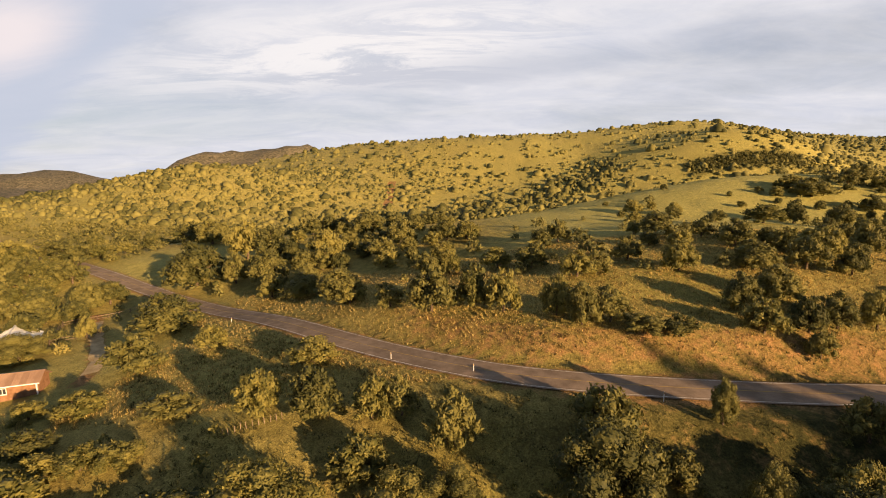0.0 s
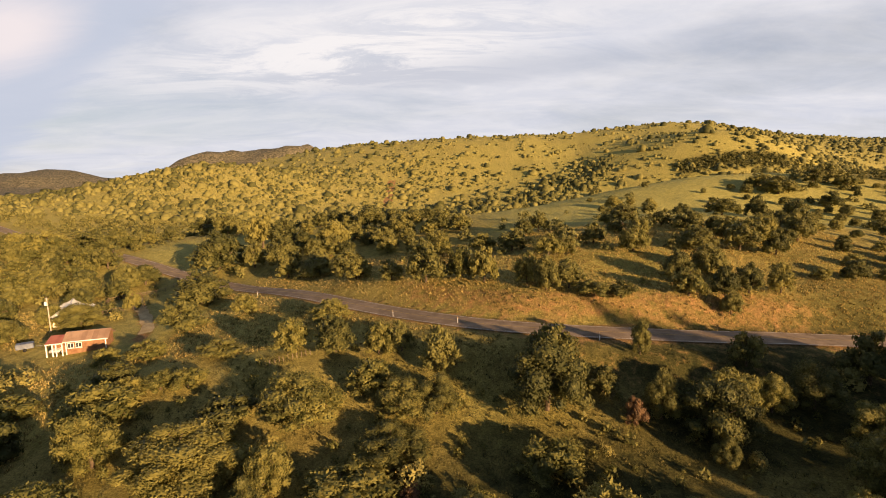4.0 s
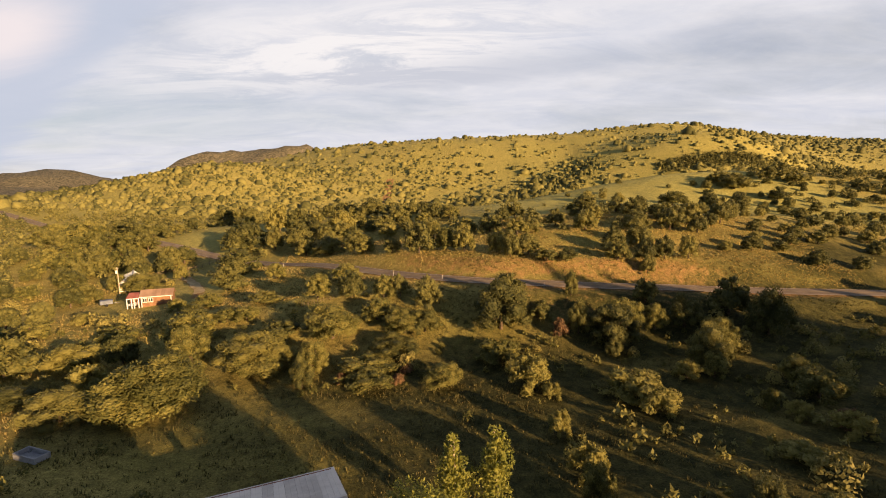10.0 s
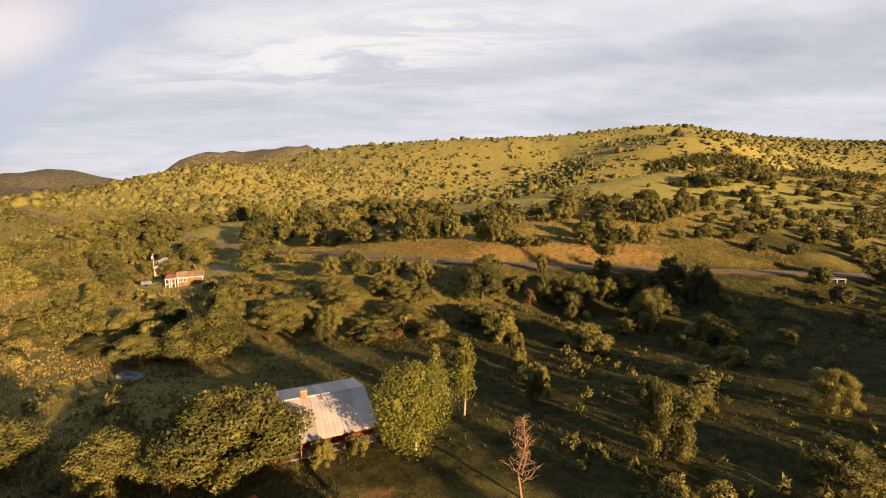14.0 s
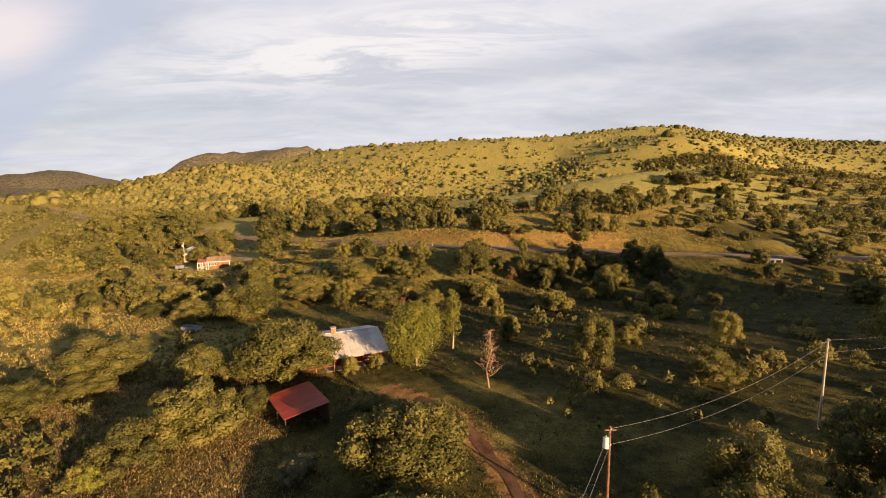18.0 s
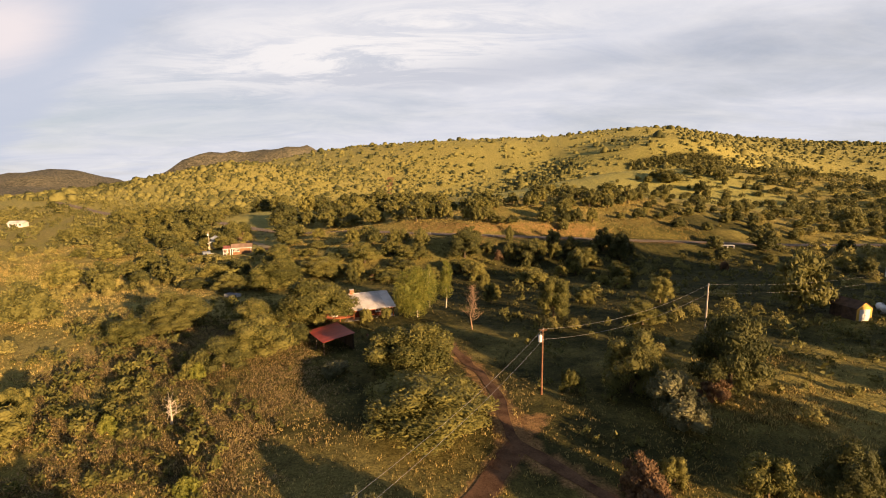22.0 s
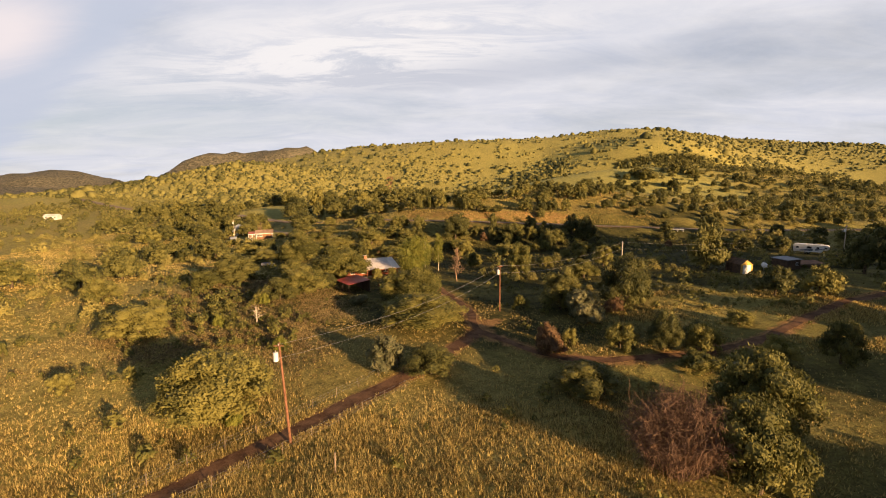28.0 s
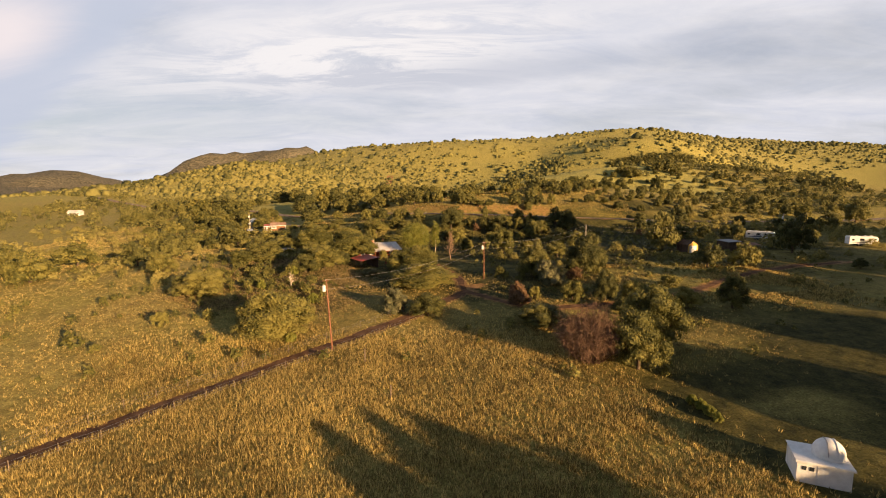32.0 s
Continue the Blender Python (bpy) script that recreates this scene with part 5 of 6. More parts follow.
def pickup(x, y, turn, label):
    c = stand("pickup_truck", x, y, turn, label=label, category="truck")
    bm = bmesh.new()
    prof = [(-2.5, 0.5), (2.45, 0.5), (2.5, 0.95), (1.2, 1.08), (0.75, 1.62), (-0.5, 1.66), (-0.75, 1.08), (-2.5, 1.05)]
    a = [bm.verts.new((p, -0.85, z)) for p, z in prof]
    b = [bm.verts.new((p, 0.85, z)) for p, z in prof]
    bm.faces.new(a); bm.faces.new(b[::-1])
    for i in range(len(prof)):
        bm.faces.new((a[i], b[i], b[(i + 1) % len(prof)], a[(i + 1) % len(prof)]))
    bmesh.ops.recalc_face_normals(bm, faces=bm.faces)
    part("body", bm, WHITE_PAINT, c)
    slab("windscreen", c, GLASS, [(1.16, -0.75, 1.12), (1.16, 0.75, 1.12), (0.8, 0.68, 1.6), (0.8, -0.68, 1.6)], 0.01, "dark windscreen")
    for s in (-1, 1):
        box("side_window", c, GLASS, -0.45, 0.7, s * 0.855 - 0.01, s * 0.855 + 0.01, 1.15, 1.52, bevel=0)
        box("headlight", c, STEEL, 2.46, 2.52, s * 0.6 - 0.14, s * 0.6 + 0.14, 0.72, 0.88)
    for wx in (-1.6, 1.55):
        for s in (-1, 1):
            w = rod("wheel", c, RUBBER, (wx, s * 0.72, 0.36), (wx, s * 0.92, 0.36), 0.36, 0.36, 16)
            rod("rim", w, STEEL, (wx, s * 0.91, 0.36), (wx, s * 0.935, 0.36), 0.2, 0.18, 12)
    box("bumper", c, STEEL, 2.44, 2.58, -0.86, 0.86, 0.45, 0.62)


def ranch_house():
    r = stand("ranch_house", -77.2, 82.6, 18, label="long low brick ranch house with a faded salmon sheet roof", category="house")
    x0, x1, y0, y1 = -3.9, 3.3, -2.2, 1.7
    gable_walls(r, x0, x1, y0, y1, 2.7, 1.2, TAN_WALL)
    gable_roof(r, x0, x1, y0, y1, 2.7, 1.2, SALMON_TIN, over=0.45)
    for x in (-3.1, -1.7):
        window_on(r, x, y0 - 0.01, 0.9, 1.1, 1.1)
    box("fascia", r, WHITE_PAINT, x0 - 0.4, x1 + 0.4, y0 - 0.53, y0 - 0.47, 2.28, 2.46, "white fascia board")
    for x in (x0 + 0.1, x1 - 0.1):
        box("corner_post", r, WHITE_PAINT, x - 0.09, x + 0.09, y0 - 0.42, y0 - 0.25, -0.4, 2.45)
    # open porch at the end, under a redder roof
    px0, px1 = -7.3, -4.3
    for k in range(4):
        a, b = px0 + k * 0.75, px0 + (k + 1) * 0.75
        slab("porch_sheet", r, PORCH_TIN, [(a + 0.005, y0 - 0.6, 2.35), (b - 0.005, y0 - 0.6, 2.35), (b - 0.005, y1 - 1.2, 3.25), (a + 0.005, y1 - 1.2, 3.25)], 0.05)
    for x in (px0 + 0.15, px0 + 1.2, px1 - 1.2, px1 - 0.15):
        box("porch_post", r, WHITE_PAINT, x - 0.1, x + 0.1, y0 - 0.5, y0 - 0.3, -0.5, 2.3, "white square post")
    box("porch_beam", r, WHITE_PAINT, px0, px1, y0 - 0.52, y0 - 0.28, 2.08, 2.3)
    box("porch_back", r, TAN_WALL, px0, px1, y1 - 1.6, y1 - 1.4, -0.5, 3.0)
    pickup(-83.3, 82.0, -88, "white pickup truck parked under the house porch")


def white_barn():
    r = stand("white_barn", -98.5, 105, -56, label="barn with a broad cream sheet roof behind the ranch house", category="barn")
    gable_walls(r, -4.6, 4.6, -4.0, 4.0, 2.3, 2.7, CREAM_METAL)
    gable_roof(r, -4.6, 4.6, -4.0, 4.0, 2.3, 2.7, CREAM_METAL, over=0.35)
    box("door", r, BROWN_BOARD, 4.605, 4.68, -1.3, 1.3, 0.0, 2.3, "dark double barn door")


def garden_shed():
    r = stand("garden_shed", 82.6, -22.8, 6, label="brown shed with a mustard front and white double door", category="shed")
    y0, y1, h, ri, W = -2.6, 2.6, 2.5, 1.15, 1.65
    for s in (-1, 1):
        x = s * W
        for k in range(9):
            a = y0 + k * (y1 - y0) / 9
            box("board", r, BROWN_BOARD, x - 0.05, x + 0.05, a + 0.008, a + (y1 - y0) / 9 - 0.008, -0.3, h)
    for y, mat in ((y0, YELLOW_PAINT), (y1, BROWN_BOARD)):
        bm = bmesh.new()
        pts = [(-W, -0.3), (W, -0.3), (W, h), (W / 2, h + ri / 2), (0, h + ri), (-W / 2, h + ri / 2), (-W, h)]
        a = [bm.verts.new((p, y - 0.06, z)) for p, z in pts]
        b = [bm.verts.new((p, y + 0.06, z)) for p, z in pts]
        bm.faces.new(a); bm.faces.new(b[::-1])
        for i in range(len(pts)):
            bm.faces.new((a[i], b[i], b[(i + 1) % 7], a[(i + 1) % 7]))
        bmesh.ops.recalc_face_normals(bm, faces=bm.faces)
        part("front_wall" if y < 0 else "back_wall", bm, mat, r)
    for a, b, za, zb in ((-W - 0.2, 0, h - 0.12, h + ri + 0.03), (0, W + 0.2, h + ri + 0.03, h - 0.12)):
        slab("roof_slope", r, BROWN_BOARD, [(a, y0 - 0.2, za + 0.05), (b, y0 - 0.2, zb + 0.05), (b, y1 + 0.2, zb + 0.05), (a, y1 + 0.2, za + 0.05)], 0.06, "dark shingle slope")
    for s in (-1, 1):
        dr = box("door_leaf", r, WHITE_PAINT, min(s * 0.02, s * 1.12), max(s * 0.02, s * 1.12), y0 - 0.13, y0 - 0.065, 0.05, 2.25, "white door leaf")
        box("handle", dr, STEEL, s * 0.12 - 0.02, s * 0.12 + 0.02, y0 - 0.17, y0 - 0.13, 1.0, 1.25)


def gas_tank():
    r = stand("propane_tank", 91.2, -20.6, 60, label="white domed propane tank on concrete feet", category="gas tank")
    bm = bmesh.new()
    rings = []
    for x, rad in ((-2.1, 0.02), (-2.05, 0.35), (-1.85, 0.58), (-1.5, 0.68), (1.5, 0.68), (1.85, 0.58), (2.05, 0.35), (2.1, 0.02)):
        rings.append([bm.verts.new((x, rad * math.cos(j * 0.3927), 1.05 + rad * math.sin(j * 0.3927))) for j in range(16)])
    for p, q in zip(rings, rings[1:]):
        for j in range(16):
            bm.faces.new((p[j], p[(j + 1) % 16], q[(j + 1) % 16], q[j]))
    bmesh.ops.recalc_face_normals(bm, faces=bm.faces)
    part("tank", bm, WHITE_PAINT, r, "", True)
    for x in (-1.2, 1.2):
        box("foot", r, CONCRETE, x - 0.15, x + 0.15, -0.5, 0.5, -0.3, 0.48)
    rod("valve_dome", r, STEEL, (0, 0, 1.7), (0, 0, 1.92), 0.22, 0.2)


def flat_shed():
    r = stand("flat_roof_shed", 98.5, -18.5, 18, label="dark board shed with a flat grey roof", category="shed")
    for y in (-2, 2):
        box("wall", r, BROWN_BOARD, -2.6, 2.6, y - 0.07, y + 0.07, -0.3, 2.5)
    for x in (-2.53, 2.53):
        box("wall", r, BROWN_BOARD, x - 0.07, x + 0.07, -1.92, 1.92, -0.3, 2.5)
    slab("roof", r, GREY_ROOF, [(-2.9, -2.3, 2.55), (2.9, -2.3, 2.55), (2.9, 2.3, 2.85), (-2.9, 2.3, 2.85)], 0.1, "grey felt roof")
    window_on(r, 1.2, -2.08, 1.0, 0.9, 0.8)
    lean = stand("wood_shelter", 105.5, -17.0, 8, label="low brown lean-to stacked with firewood", category="shelter")
    slab("roof", lean, surface("rusted_sheet", (0.16, 0.07, 0.035), (0.30, 0.15, 0.08), 0.6, 0.8, bump=0.2), [(-4.2, -1.6, 1.25), (4.2, -1.6, 1.25), (4.2, 1.6, 1.7), (-4.2, 1.6, 1.7)], 0.06, "rust-brown sheet roof")
    for x in (-4, 0, 4):
        for y, h in ((-1.4, 1.2), (1.4, 1.6)):
            box("post", lean, POST_WOOD, x - 0.06, x + 0.06, y - 0.06, y + 0.06, -0.3, h)
    for k in range(26):
        x, z = -3.8 + (k % 13) * 0.6, 0.2 + (k // 13) * 0.34
        rod("log", lean, POST_WOOD, (x, -1.2, z), (x, 1.0, z), 0.16, 0.15, 7)


def camper(name, x, y, turn, L, wall, stripe, label, swoosh):
    r = stand(name, x, y, turn, label=label, category="travel trailer")
    bm = bmesh.new()
    h = L / 2
    prof = [(-h, 0.75), (h - 1.9, 0.75), (h - 1.75, 1.5), (h, 1.5), (h, 2.6), (h - 0.5, 3.2), (-h + 0.3, 3.35), (-h, 3.1)]
    a = [bm.verts.new((p, -1.2, z)) for p, z in prof]
    b = [bm.verts.new((p, 1.2, z)) for p, z in prof]
    bm.faces.new(a); bm.faces.new(b[::-1])
    for i in range(len(prof)):
        bm.faces.new((a[i], b[i], b[(i + 1) % len(prof)], a[(i + 1) % len(prof)]))
    bmesh.ops.recalc_face_normals(bm, faces=bm.faces)
    bmesh.ops.bevel(bm, geom=list(bm.edges), offset=0.06, segments=2, affect="EDGES")
    part("body", bm, wall, r)
    for x0, w, z, hh in ((-h + 0.7, 0.8, 1.9, 0.6), (-1.2, 1.3, 1.9, 0.7), (1.4, 0.7, 1.9, 0.6), (h - 1.3, 0.7, 2.1, 0.45)):
        box("window", r, GLASS, x0, x0 + w, -1.235, -1.19, z, z + hh, "dark tinted window")
    box("entry_door", r, wall, 0.45, 1.1, -1.225, -1.19, 0.85, 2.7)
    for k in range(3 if swoosh else 2):
        x0 = -h + 0.5 + k * 1.1
        slab("stripe", r, stripe, [(x0, -1.213, 1.0 + 0.25 * k), (x0 + L * 0.5, -1.213, 1.1 + 0.25 * k), (x0 + L * 0.62, -1.213, 1.45 + 0.25 * k), (x0 + 0.6, -1.213, 1.2 + 0.25 * k)], 0.01, "painted side stripe")
    for x0 in (-0.9, 0.0):
        for s in (-1, 1):
            w = rod("wheel", r, RUBBER, (x0 - 0.6, s * 0.95, 0.37), (x0 - 0.6, s * 1.18, 0.37), 0.37, 0.37, 16)
            rod("rim", w, STEEL, (x0 - 0.6, s * 1.175, 0.37), (x0 - 0.6, s * 1.2, 0.37), 0.2, 0.19, 12)
    for x0 in (-2, 0.8, 2.4):
        box("roof_vent", r, WHITE_PAINT, x0, x0 + 0.6, -0.3, 0.3, 3.3, 3.5)
    for x0 in (-h + 0.5, h - 2.4):
        rod("jack_leg", r, STEEL, (x0, -0.9, -0.1), (x0, -0.9, 0.8), 0.05, 0.05, 6)
    rod("gooseneck", r, STEEL, (h - 0.6, 0, 1.5), (h - 0.6, 0, 0.5), 0.12, 0.1, 8)


def observatory():
    r = stand("observatory", 37.0, -124.9, -26, label="small white observatory shed with a rotating dome", category="observatory")
    W, D, h = 1.95, 1.6, 1.95
    for y in (-D, D):
        box("wall", r, WHITE_PAINT, -W, W, y - 0.06, y + 0.06, -0.4, h)
    for x in (-W + 0.06, W - 0.06):
        box("wall", r, WHITE_PAINT, x - 0.06, x + 0.06, -D + 0.065, D - 0.065, -0.4, h)
    slab("roof", r, WHITE_PAINT, [(-W - 0.12, -D - 0.12, h + 0.08), (W + 0.12, -D - 0.12, h + 0.08), (W + 0.12, D + 0.12, h + 0.1), (-W - 0.12, D + 0.12, h + 0.1)], 0.08, "flat white roof")
    box("eave_trim", r, WHITE_PAINT, -W - 0.16, W + 0.16, -D - 0.2, -D - 0.125, h - 0.12, h + 0.06)
    for x in (-W + 0.35, -W + 0.9):
        box("vent", r, GLASS, x, x + 0.34, -D - 0.09, -D - 0.055, h - 0.75, h - 0.4, "dark square vent")
    box("door", r, WHITE_PAINT, -0.5, 0.4, -D - 0.09, -D - 0.05, 0.05, 1.95)
    cx, cy, R = 0.7, 0.15, 1.2
    rod("base_ring", r, WHITE_PAINT, (cx, cy, h + 0.09), (cx, cy, h + 0.42), R, R, 40)
    bm = bmesh.new()
    nseg, nr = 40, 12
    rings = []
    for i in range(nr):
        a = i / nr * math.pi / 2
        rings.append([bm.verts.new((cx + R * math.cos(a) * math.cos(6.2832 * j / nseg), cy + R * math.cos(a) * math.sin(6.2832 * j / nseg), h + 0.42 + R * math.sin(a))) for j in range(nseg)])
    tip = bm.verts.new((cx, cy, h + 0.42 + R))
    for p, q in zip(rings, rings[1:]):
        for j in range(nseg):
            bm.faces.new((p[j], p[(j + 1) % nseg], q[(j + 1) % nseg], q[j]))
    for j in range(nseg):
        bm.faces.new((rings[-1][j], rings[-1][(j + 1) % nseg], tip))
    dome = part("dome", bm, WHITE_PAINT, r, "smooth white dome", True)
    # the shutter's raised rims and leaf, over the top of the dome
    for off in (-0.35, 0.35):
        bm = bmesh.new()
        prev = None
        for i in range(15):
            a = radians(4) + i / 14 * radians(112)
            rr = math.sqrt(R * R - off * off)
            quad = [bm.verts.new((cx + off + du, cy - math.cos(a) * (rr + dr), h + 0.42 + math.sin(a) * (rr + dr))) for du, dr in ((-0.035, -0.02), (0.035, -0.02), (0.035, 0.08), (-0.035, 0.08))]
            if prev:
                for k in range(4):
                    bm.faces.new((prev[k], prev[(k + 1) % 4], quad[(k + 1) % 4], quad[k]))
            prev = quad
        bmesh.ops.recalc_face_normals(bm, faces=bm.faces)
        part("shutter_rim", bm, STEEL if off < 0 else WHITE_PAINT, dome)


def utility_pole(x, y, h, material, label, arm=True, can=False, lean=(0, 0)):
    r = stand("utility_pole", x, y, 0, label=label, category="utility pole", group="power line")
    rod("shaft", r, material, (0, 0, -0.8), (lean[0], lean[1], h), 0.16, 0.10, 12)
    top = (lean[0], lean[1])
    if arm:
        box("crossarm", r, material, top[0] - 0.5, top[0] + 0.5, top[1] - 0.16, top[1] - 0.06, h - 0.35, h - 0.23)
    for z in (h - 0.1, h - 1.55):
        rod("insulator", r, CONCRETE, (top[0], top[1] - 0.2, z - 0.12), (top[0], top[1] - 0.2, z + 0.05), 0.07, 0.05, 8, "grey porcelain insulator")
    if can:
        k = rod("transformer", r, WHITE_PAINT, (top[0] - 0.36, top[1] - 0.1, h - 1.9), (top[0] - 0.36, top[1] - 0.1, h - 1.0), 0.26, 0.25, 16, "pale grey transformer can")
        rod("bushing", k, CONCRETE, (top[0] - 0.36, top[1] - 0.1, h - 1.0), (top[0] - 0.36, top[1] - 0.1, h - 0.75), 0.05, 0.04, 8)
    return r


def wire(a, b, sag, r=0.016):
    """A hanging wire between two places."""
    bm = bmesh.new()
    a, b = Vector(a), Vector(b)
    n, prev = 18, None
    across = (b - a).cross(Vector((0, 0, 1))).normalized()
    for k in range(n + 1):
        f = k / n
        c = a.lerp(b, f) - Vector((0, 0, 4 * sag * f * (1 - f)))
        ring = [bm.verts.new(c + across * (r * math.cos(q)) + Vector((0, 0, r * math.sin(q)))) for q in (0.5, 2.6, 4.7)]
        if prev:
            for j in range(3):
                bm.faces.new((prev[j], prev[(j + 1) % 3], ring[(j + 1) % 3], ring[j]))
        prev = ring
    me = bpy.data.meshes.new("power_wire")
    bm.to_mesh(me)
    bm.free()
    me.materials.append(WIRE)
    return tagged(new("power_wire", me), "thin sagging aluminium power wire between poles", "wire", "power line")


def power_line():
    P = {"a": (-12.9, -92.5, 11.6), "b": (16, -49, 9.4), "c": (46, -36, 11.0), "d": (124, -8, 11.0)}
    utility_pole(*P["a"], POLE_RED, "leaning orange-brown utility pole with a transformer can", can=True, lean=(-0.2, -1.3))
    utility_pole(*P["b"], POLE_RED, "reddish utility pole with a pale transformer can", can=True)
    utility_pole(*P["c"], POLE_PALE, "bleached pale utility pole without crossarm", arm=False)
    utility_pole(*P["d"], POLE_PALE, "pale utility pole with transformer beside the trailers", can=True)
    utility_pole(-97.4, 96.1, 8.6, POLE_PALE, "pale utility pole with crossarm beside the barn", can=True)
    for p, q, sag, dx in (("a", "b", 1.6, -0.2), ("b", "c", 1.5, 0), ("c", "d", 2.4, 0)):
        (xa, ya, ha), (xb, yb, hb) = P[p], P[q]
        for drop in (0.1, 1.55):
            wire((xa + dx, ya - (1.5 if p == "a" else 0.2), H(xa, ya) + ha - drop), (xb, yb - 0.2, H(xb, yb) + hb - drop), sag, 0.008 if p == "c" else 0.014)


def post_fence(name, line, offset, gap, tall, label, rails=(), wires=(0.45, 0.8, 1.15), post_r=0.045, mat=None):
    """A fence along a plan line: posts, with rails or wires between them."""
    r = tagged(new(name), label, "fence")
    r.matrix_basis = pose(0, 0, 0)
    t = np.gradient(line, axis=0)
    t /= np.linalg.norm(t, axis=1)[:, None]
    run = line + np.stack([-t[:, 1], t[:, 0]], 1) * offset
    s = np.r_[0, np.cumsum(np.hypot(*np.diff(run, axis=0).T))]
    k = np.arange(0, s[-1], gap)
    px, py = np.interp(k, s, run[:, 0]), np.interp(k, s, run[:, 1])
    pz = height(px, py)
    for x, y, z in zip(px, py, pz):
        h = tall * RNG.uniform(0.85, 1.15)
        rod("post", r, mat or POST_WOOD, (x, y, z - 0.4), (x + RNG.normal() * 0.07, y + RNG.normal() * 0.07, z + h), post_r * RNG.uniform(0.8, 1.3), post_r * 0.8, 7)
    for lift, rad, nm in [(w, 0.008, "strand") for w in wires] + [(w, 0.06, "rail") for w in rails]:
        bm = bmesh.new()
        for i in range(len(px) - 1):
            limb(bm, (px[i], py[i], pz[i] + lift), (px[i + 1], py[i + 1], pz[i + 1] + lift), rad, rad, 4 if nm == "strand" else 6)
        part(nm, bm, STEEL if nm == "strand" else POST_WOOD, r)


def small_posts():
    for x, y, h in ((-7.1, -97.9, 2.0), (-2.5, -108.5, 1.7)):
        r = stand("marker_post", x, y, 0, label="short weathered wooden post in the golden field", category="post", group="field posts")
        rod("post", r, POST_WOOD, (0, 0, -0.3), (0.05, 0, h), 0.09, 0.08, 8)
    for x, y in ((-11.7, 74.6), (0.8, 68.6), (24, 59.6), (-50, 104.5), (-69.9, 124)):
        r = stand("delineator_post", x, y, 0, label="thin white roadside marker post", category="road marker", group="road markers")
        rod("post", r, WHITE_PAINT, (0, 0, -0.3), (0, 0, 1.25), 0.05, 0.05, 6)
        box("reflector", r, YELLOW_PAINT, -0.05, 0.05, -0.07, -0.05, 1.0, 1.18)


def bare_tree(name, x, y, h, spread, forks, material, label, upright=True):
    """A dead tree or bush of bare forking limbs."""
    r = stand(name, x, y, 20, label=label, category="dead tree" if upright else "dead bush")
    bm = bmesh.new()
    rng = np.random.default_rng(int(abs(x * 7 + y * 3)) + 5)
    if upright:
        limb(bm, (0, 0, -0.4), (0.1, 0.1, h * 0.95), 0.17, 0.03, 8, 0.02)
    twigs = bmesh.new()
    for k in range(forks):
        a, f = 2.4 * k + rng.uniform(-0.3, 0.3), (k + 0.5) / forks
        if upright:
            z0 = h * (0.18 + 0.75 * f)
            L = spread * 0.5 * (1.05 - f) * rng.uniform(0.6, 1.1)
            p0, p1 = Vector((0, 0, z0)), Vector((math.cos(a) * L, math.sin(a) * L, z0 + L * rng.uniform(0.5, 1.1)))
        else:
            L = h * rng.uniform(0.75, 1.05)
            out = spread * 0.5 * math.sqrt(f)
            p0 = Vector((math.cos(a) * out * 0.35, math.sin(a) * out * 0.35, -0.2))
            p1 = Vector((math.cos(a) * out, math.sin(a) * out, L * (1 - 0.45 * f)))
        limb(bm, p0, p1, 0.05, 0.015, 5, 0.05)
        for j in range(40 if not upright else 6):
            q = p0.lerp(p1, rng.uniform(0.3, 1.0))
            e = q + Vector(rng.normal(size=3)) * (0.5 if upright else 0.7) + Vector((0, 0, 0.35 if upright else -0.1))
            limb(twigs, q, e, 0.03 if upright else 0.022, 0.01, 3, 0.05)
    part("branchwork", bm, material, r)
    part("twig_spray", twigs, material, r, "fine bare twigs")


def poplar(x, y, h, w, label):
    r = stand("poplar_tree", x, y, 0, label=label, category="tree", group="poplars by the house")
    bm = bmesh.new()
    limb(bm, (0, 0, -0.4), (0.05, 0, h * 0.9), 0.15, 0.03, 8, 0.01)
    L = []
    for k in range(26):
        f = k / 25
        z = h * (0.22 + 0.74 * f)
        s = w * 0.5 * (0.35 + 0.75 * math.sin(math.pi * min(1, f * 0.85 + 0.15))) * 0.62
        s *= RNG.uniform(0.45, 1.25)
        a = 2.4 * k
        L.append((math.cos(a) * s * 0.8, math.sin(a) * s * 0.8, z, s * 0.95, s * 0.95, s * 1.5))
        limb(bm, (0, 0, z - s), (math.cos(a) * s, math.sin(a) * s, z + s * 0.6), 0.04, 0.012, 5)
    part("trunk", bm, POLE_PALE, r, "pale smooth bark")
    c = new("crown", crown_mesh("crown", L, 200, 0.13, LEAF_POPLAR, heart=0.3))
    c.parent = r


def culvert():
    r = stand("culvert", 108, 54.5, 4, label="concrete road culvert with a dark square opening", category="culvert")
    box("deck", r, GREY_ROOF, -2.6, 2.6, -0.6, 1.6, 0.6, 0.8)
    for x in (-2.4, 0, 2.4):
        box("pier", r, GREY_ROOF, x - 0.18, x + 0.18, -0.5, 1.5, -0.6, 0.6)
    box("back_wall", r, GREY_ROOF, -2.4, 2.4, 1.3, 1.5, -0.6, 0.59)


def far_house():
    r = stand("far_house", -262, 190, 12, label="distant white house among the brush", category="house")
    gable_walls(r, -4, 4, -3.0, 3.0, 2.6, 1.4, CREAM_METAL)
    gable_roof(r, -4, 4, -3.0, 3.0, 2.6, 1.4, TIN, sheet=2.0)
    for x in (-2.5, 0.3, 2.6):
        window_on(r, x, -3.02, 1.0, 1.4, 1.3)


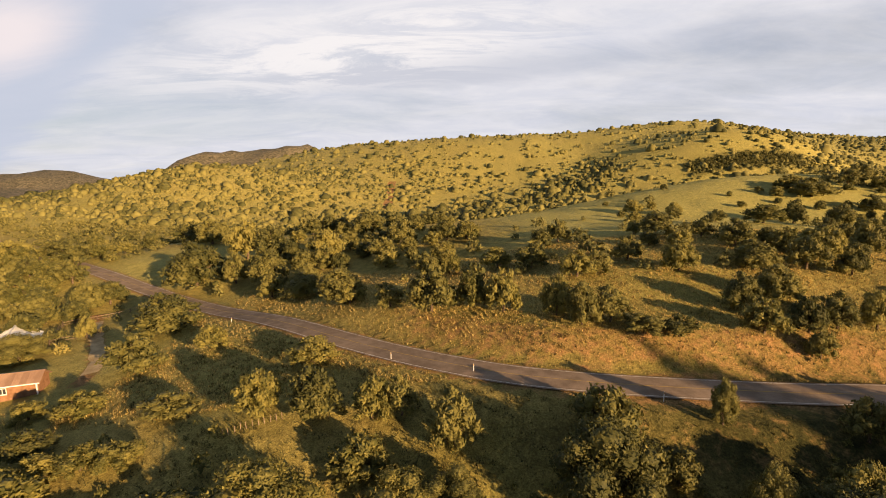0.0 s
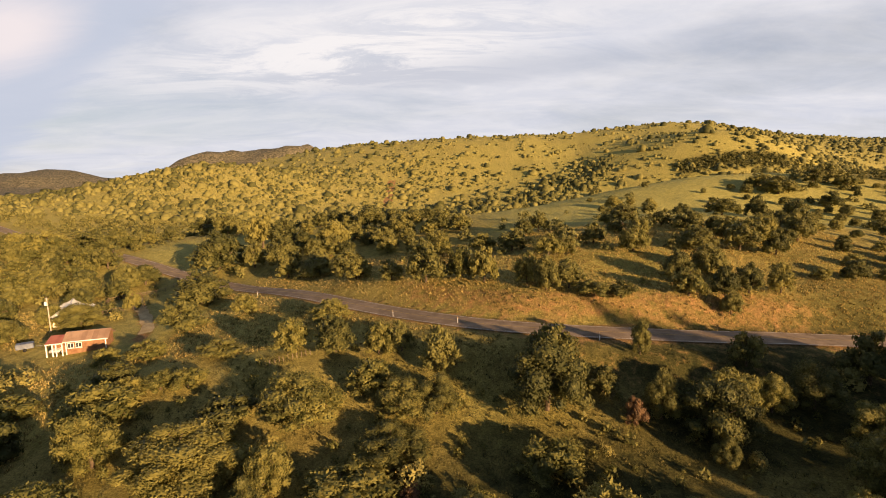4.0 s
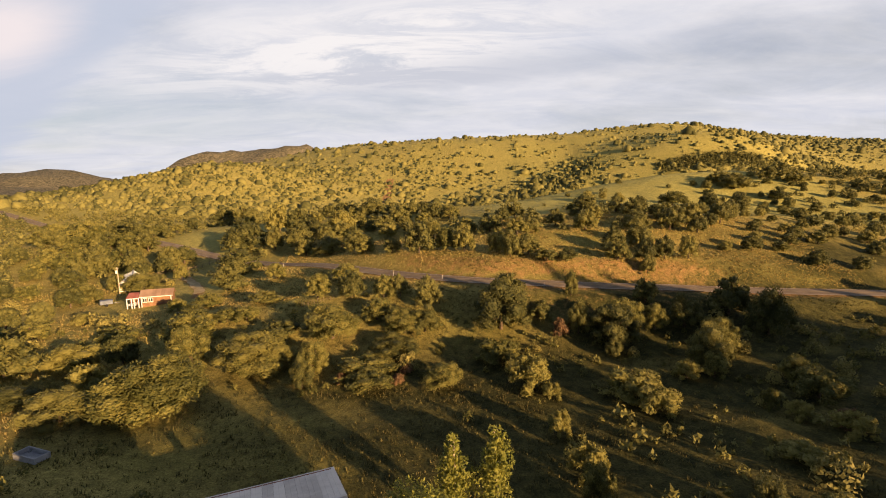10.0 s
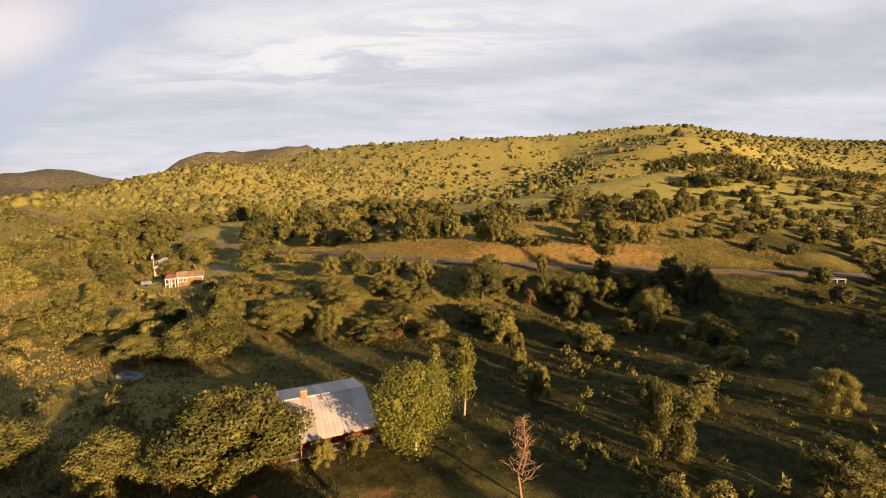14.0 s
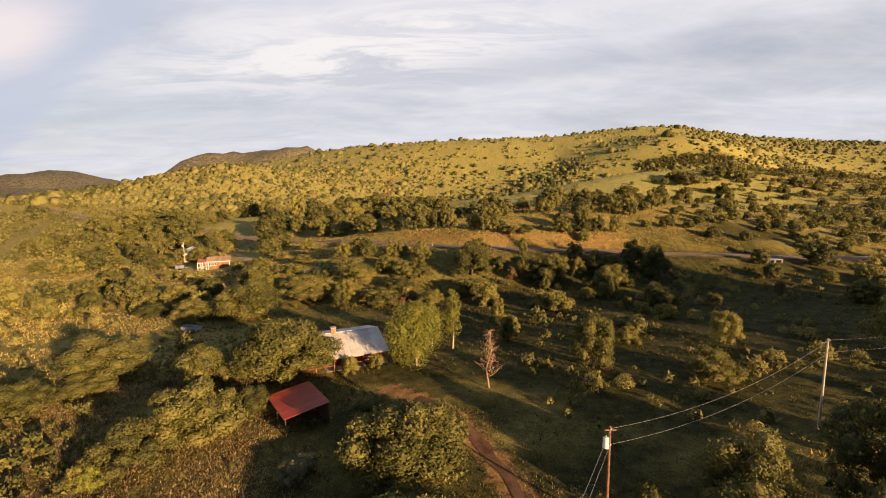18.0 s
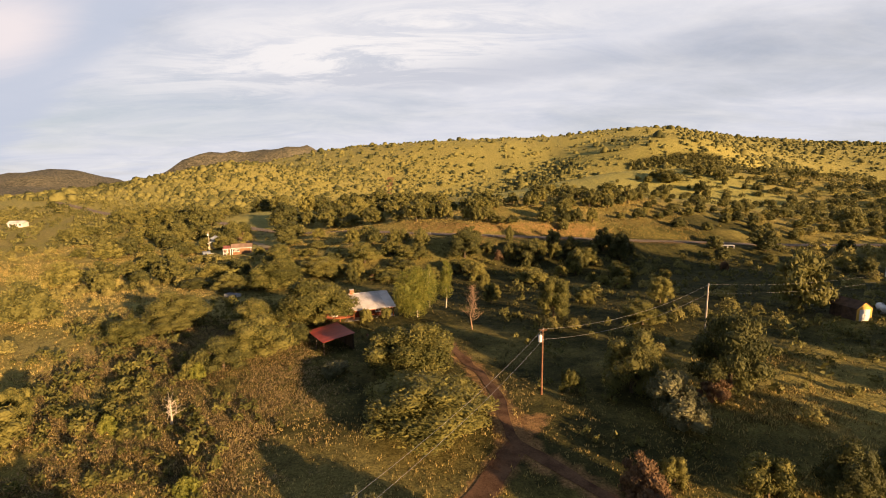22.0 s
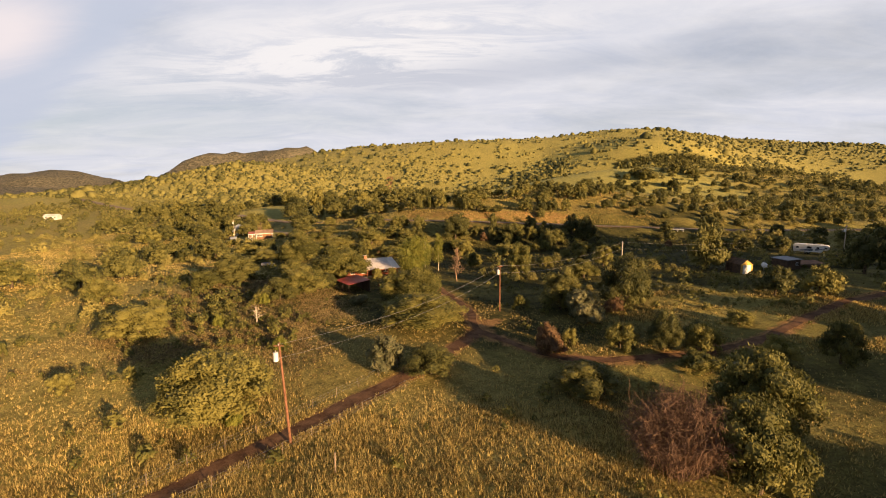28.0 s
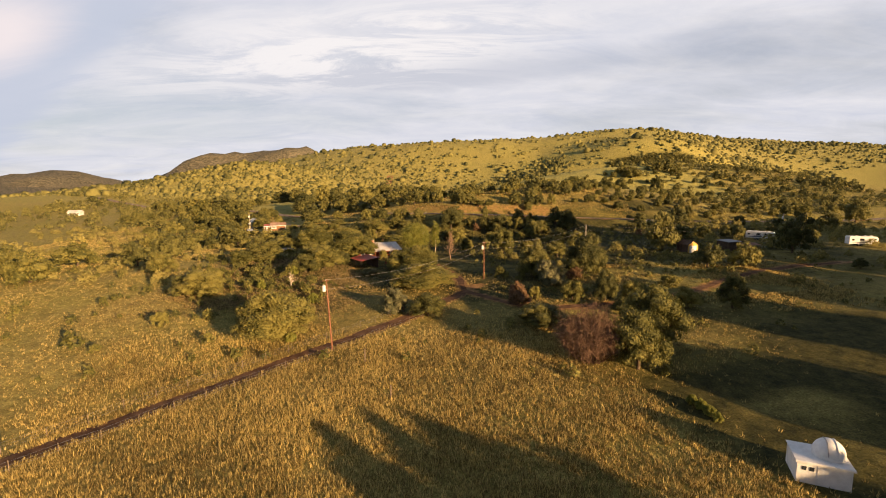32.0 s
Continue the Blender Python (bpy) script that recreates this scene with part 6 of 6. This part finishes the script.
def small_trailer():
    r = stand("utility_trailer", -93.0, 84.0, 35, label="small blue-grey covered trailer among the trees", category="trailer")
    box("body", r, BLUE_GREY, -1.5, 1.5, -0.9, 0.9, 0.55, 1.7, bevel=0.08)
    for s in (-1, 1):
        rod("wheel", r, RUBBER, (0, s * 1.02, 0.35), (0, s * 1.2, 0.35), 0.35, 0.35, 14)
    rod("drawbar", r, STEEL, (1.8, 0, 0.65), (3.0, 0, 0.45), 0.05, 0.05, 6)
    t = stand("feed_trough", -50.9, 10.6, -20, label="low grey concrete water trough in the yard", category="trough")
    box("base", t, GREY_ROOF, -2.0, 2.0, -0.9, 0.9, -0.2, 0.25)
    for a in ((-2.0, 2.0, -0.9, -0.75), (-2.0, 2.0, 0.75, 0.9), (-2.0, -1.85, -0.745, 0.745), (1.85, 2.0, -0.745, 0.745)):
        box("side", t, GREY_ROOF, *a, 0.255, 0.8)


metal_house()
red_carport()
paved_walk()
ranch_house()
white_barn()
garden_shed()
gas_tank()
flat_shed()
camper("travel_trailer", 131.5, 12.2, -45, 9.6, WHITE_PAINT, BLUE_GREY, "white and grey fifth-wheel trailer with dark swooshes", True)
camper("travel_trailer", 149, -11.6, -12, 8.6, WHITE_PAINT, GREY_ROOF, "bright white fifth-wheel trailer parked at the clearing", False)
observatory()
power_line()
small_posts()
culvert()
far_house()
small_trailer()
fl = TRACK_LINES["field_track"]
fl = fl[(fl[:, 1] < -76)]
post_fence("wire_fence", fl, 2.6, 3.6, 1.25, "old wire fence of thin posts along the dirt track")
post_fence("wire_fence", fl, -2.6, 3.6, 1.25, "old wire fence of thin posts along the dirt track")
for a, b, nm in (((-100, 120), (-83, 130), 0), ((-92, 106), (-82, 112), 1), ((-100, 120), (-92, 106), 2)):
    n = 24
    post_fence("log_corral", np.column_stack([np.linspace(a[0], b[0], n), np.linspace(a[1], b[1], n)]), 0, 2.4, 1.4, "grey log corral fence with two rails", rails=(0.55, 1.15), wires=(), post_r=0.08, mat=BROWN_BOARD)
post_fence("stub_fence", np.column_stack([np.linspace(-31.5, -24.2, 12), np.linspace(59.6, 61.8, 12)]), 0, 0.72, 0.95, "short row of pale leaning fence stakes", wires=(), post_r=0.06)
poplar(4.4, -4.3, 11.2, 3.2, "tall slim yellow-green poplar with a pale trunk")
poplar(0.6, -3.3, 10.2, 3.0, "tall slim yellow-green poplar with a pale trunk")
poplar(-1.9, -13.2, 10.3, 7.0, "broad bright yellow-green poplar beside the house")
bare_tree("dead_conifer", 9.0, -22.0, 9.2, 4.2, 34, surface("rusty_dead_wood", (0.22, 0.14, 0.085), (0.40, 0.27, 0.17), 3, 0.9), "bare rust-brown dead conifer with upswept twigs")
bare_tree("dead_bush", 25.6, -98.6, 8.4, 10.5, 150, surface("brown_twigs", (0.10, 0.06, 0.038), (0.24, 0.15, 0.095), 3, 0.9), "large leafless brown bush with dense twigs", False)
bare_tree("dead_snag", -30.3, -55.0, 3.2, 1.6, 7, POLE_PALE, "pale bleached dead trunk in the brush")
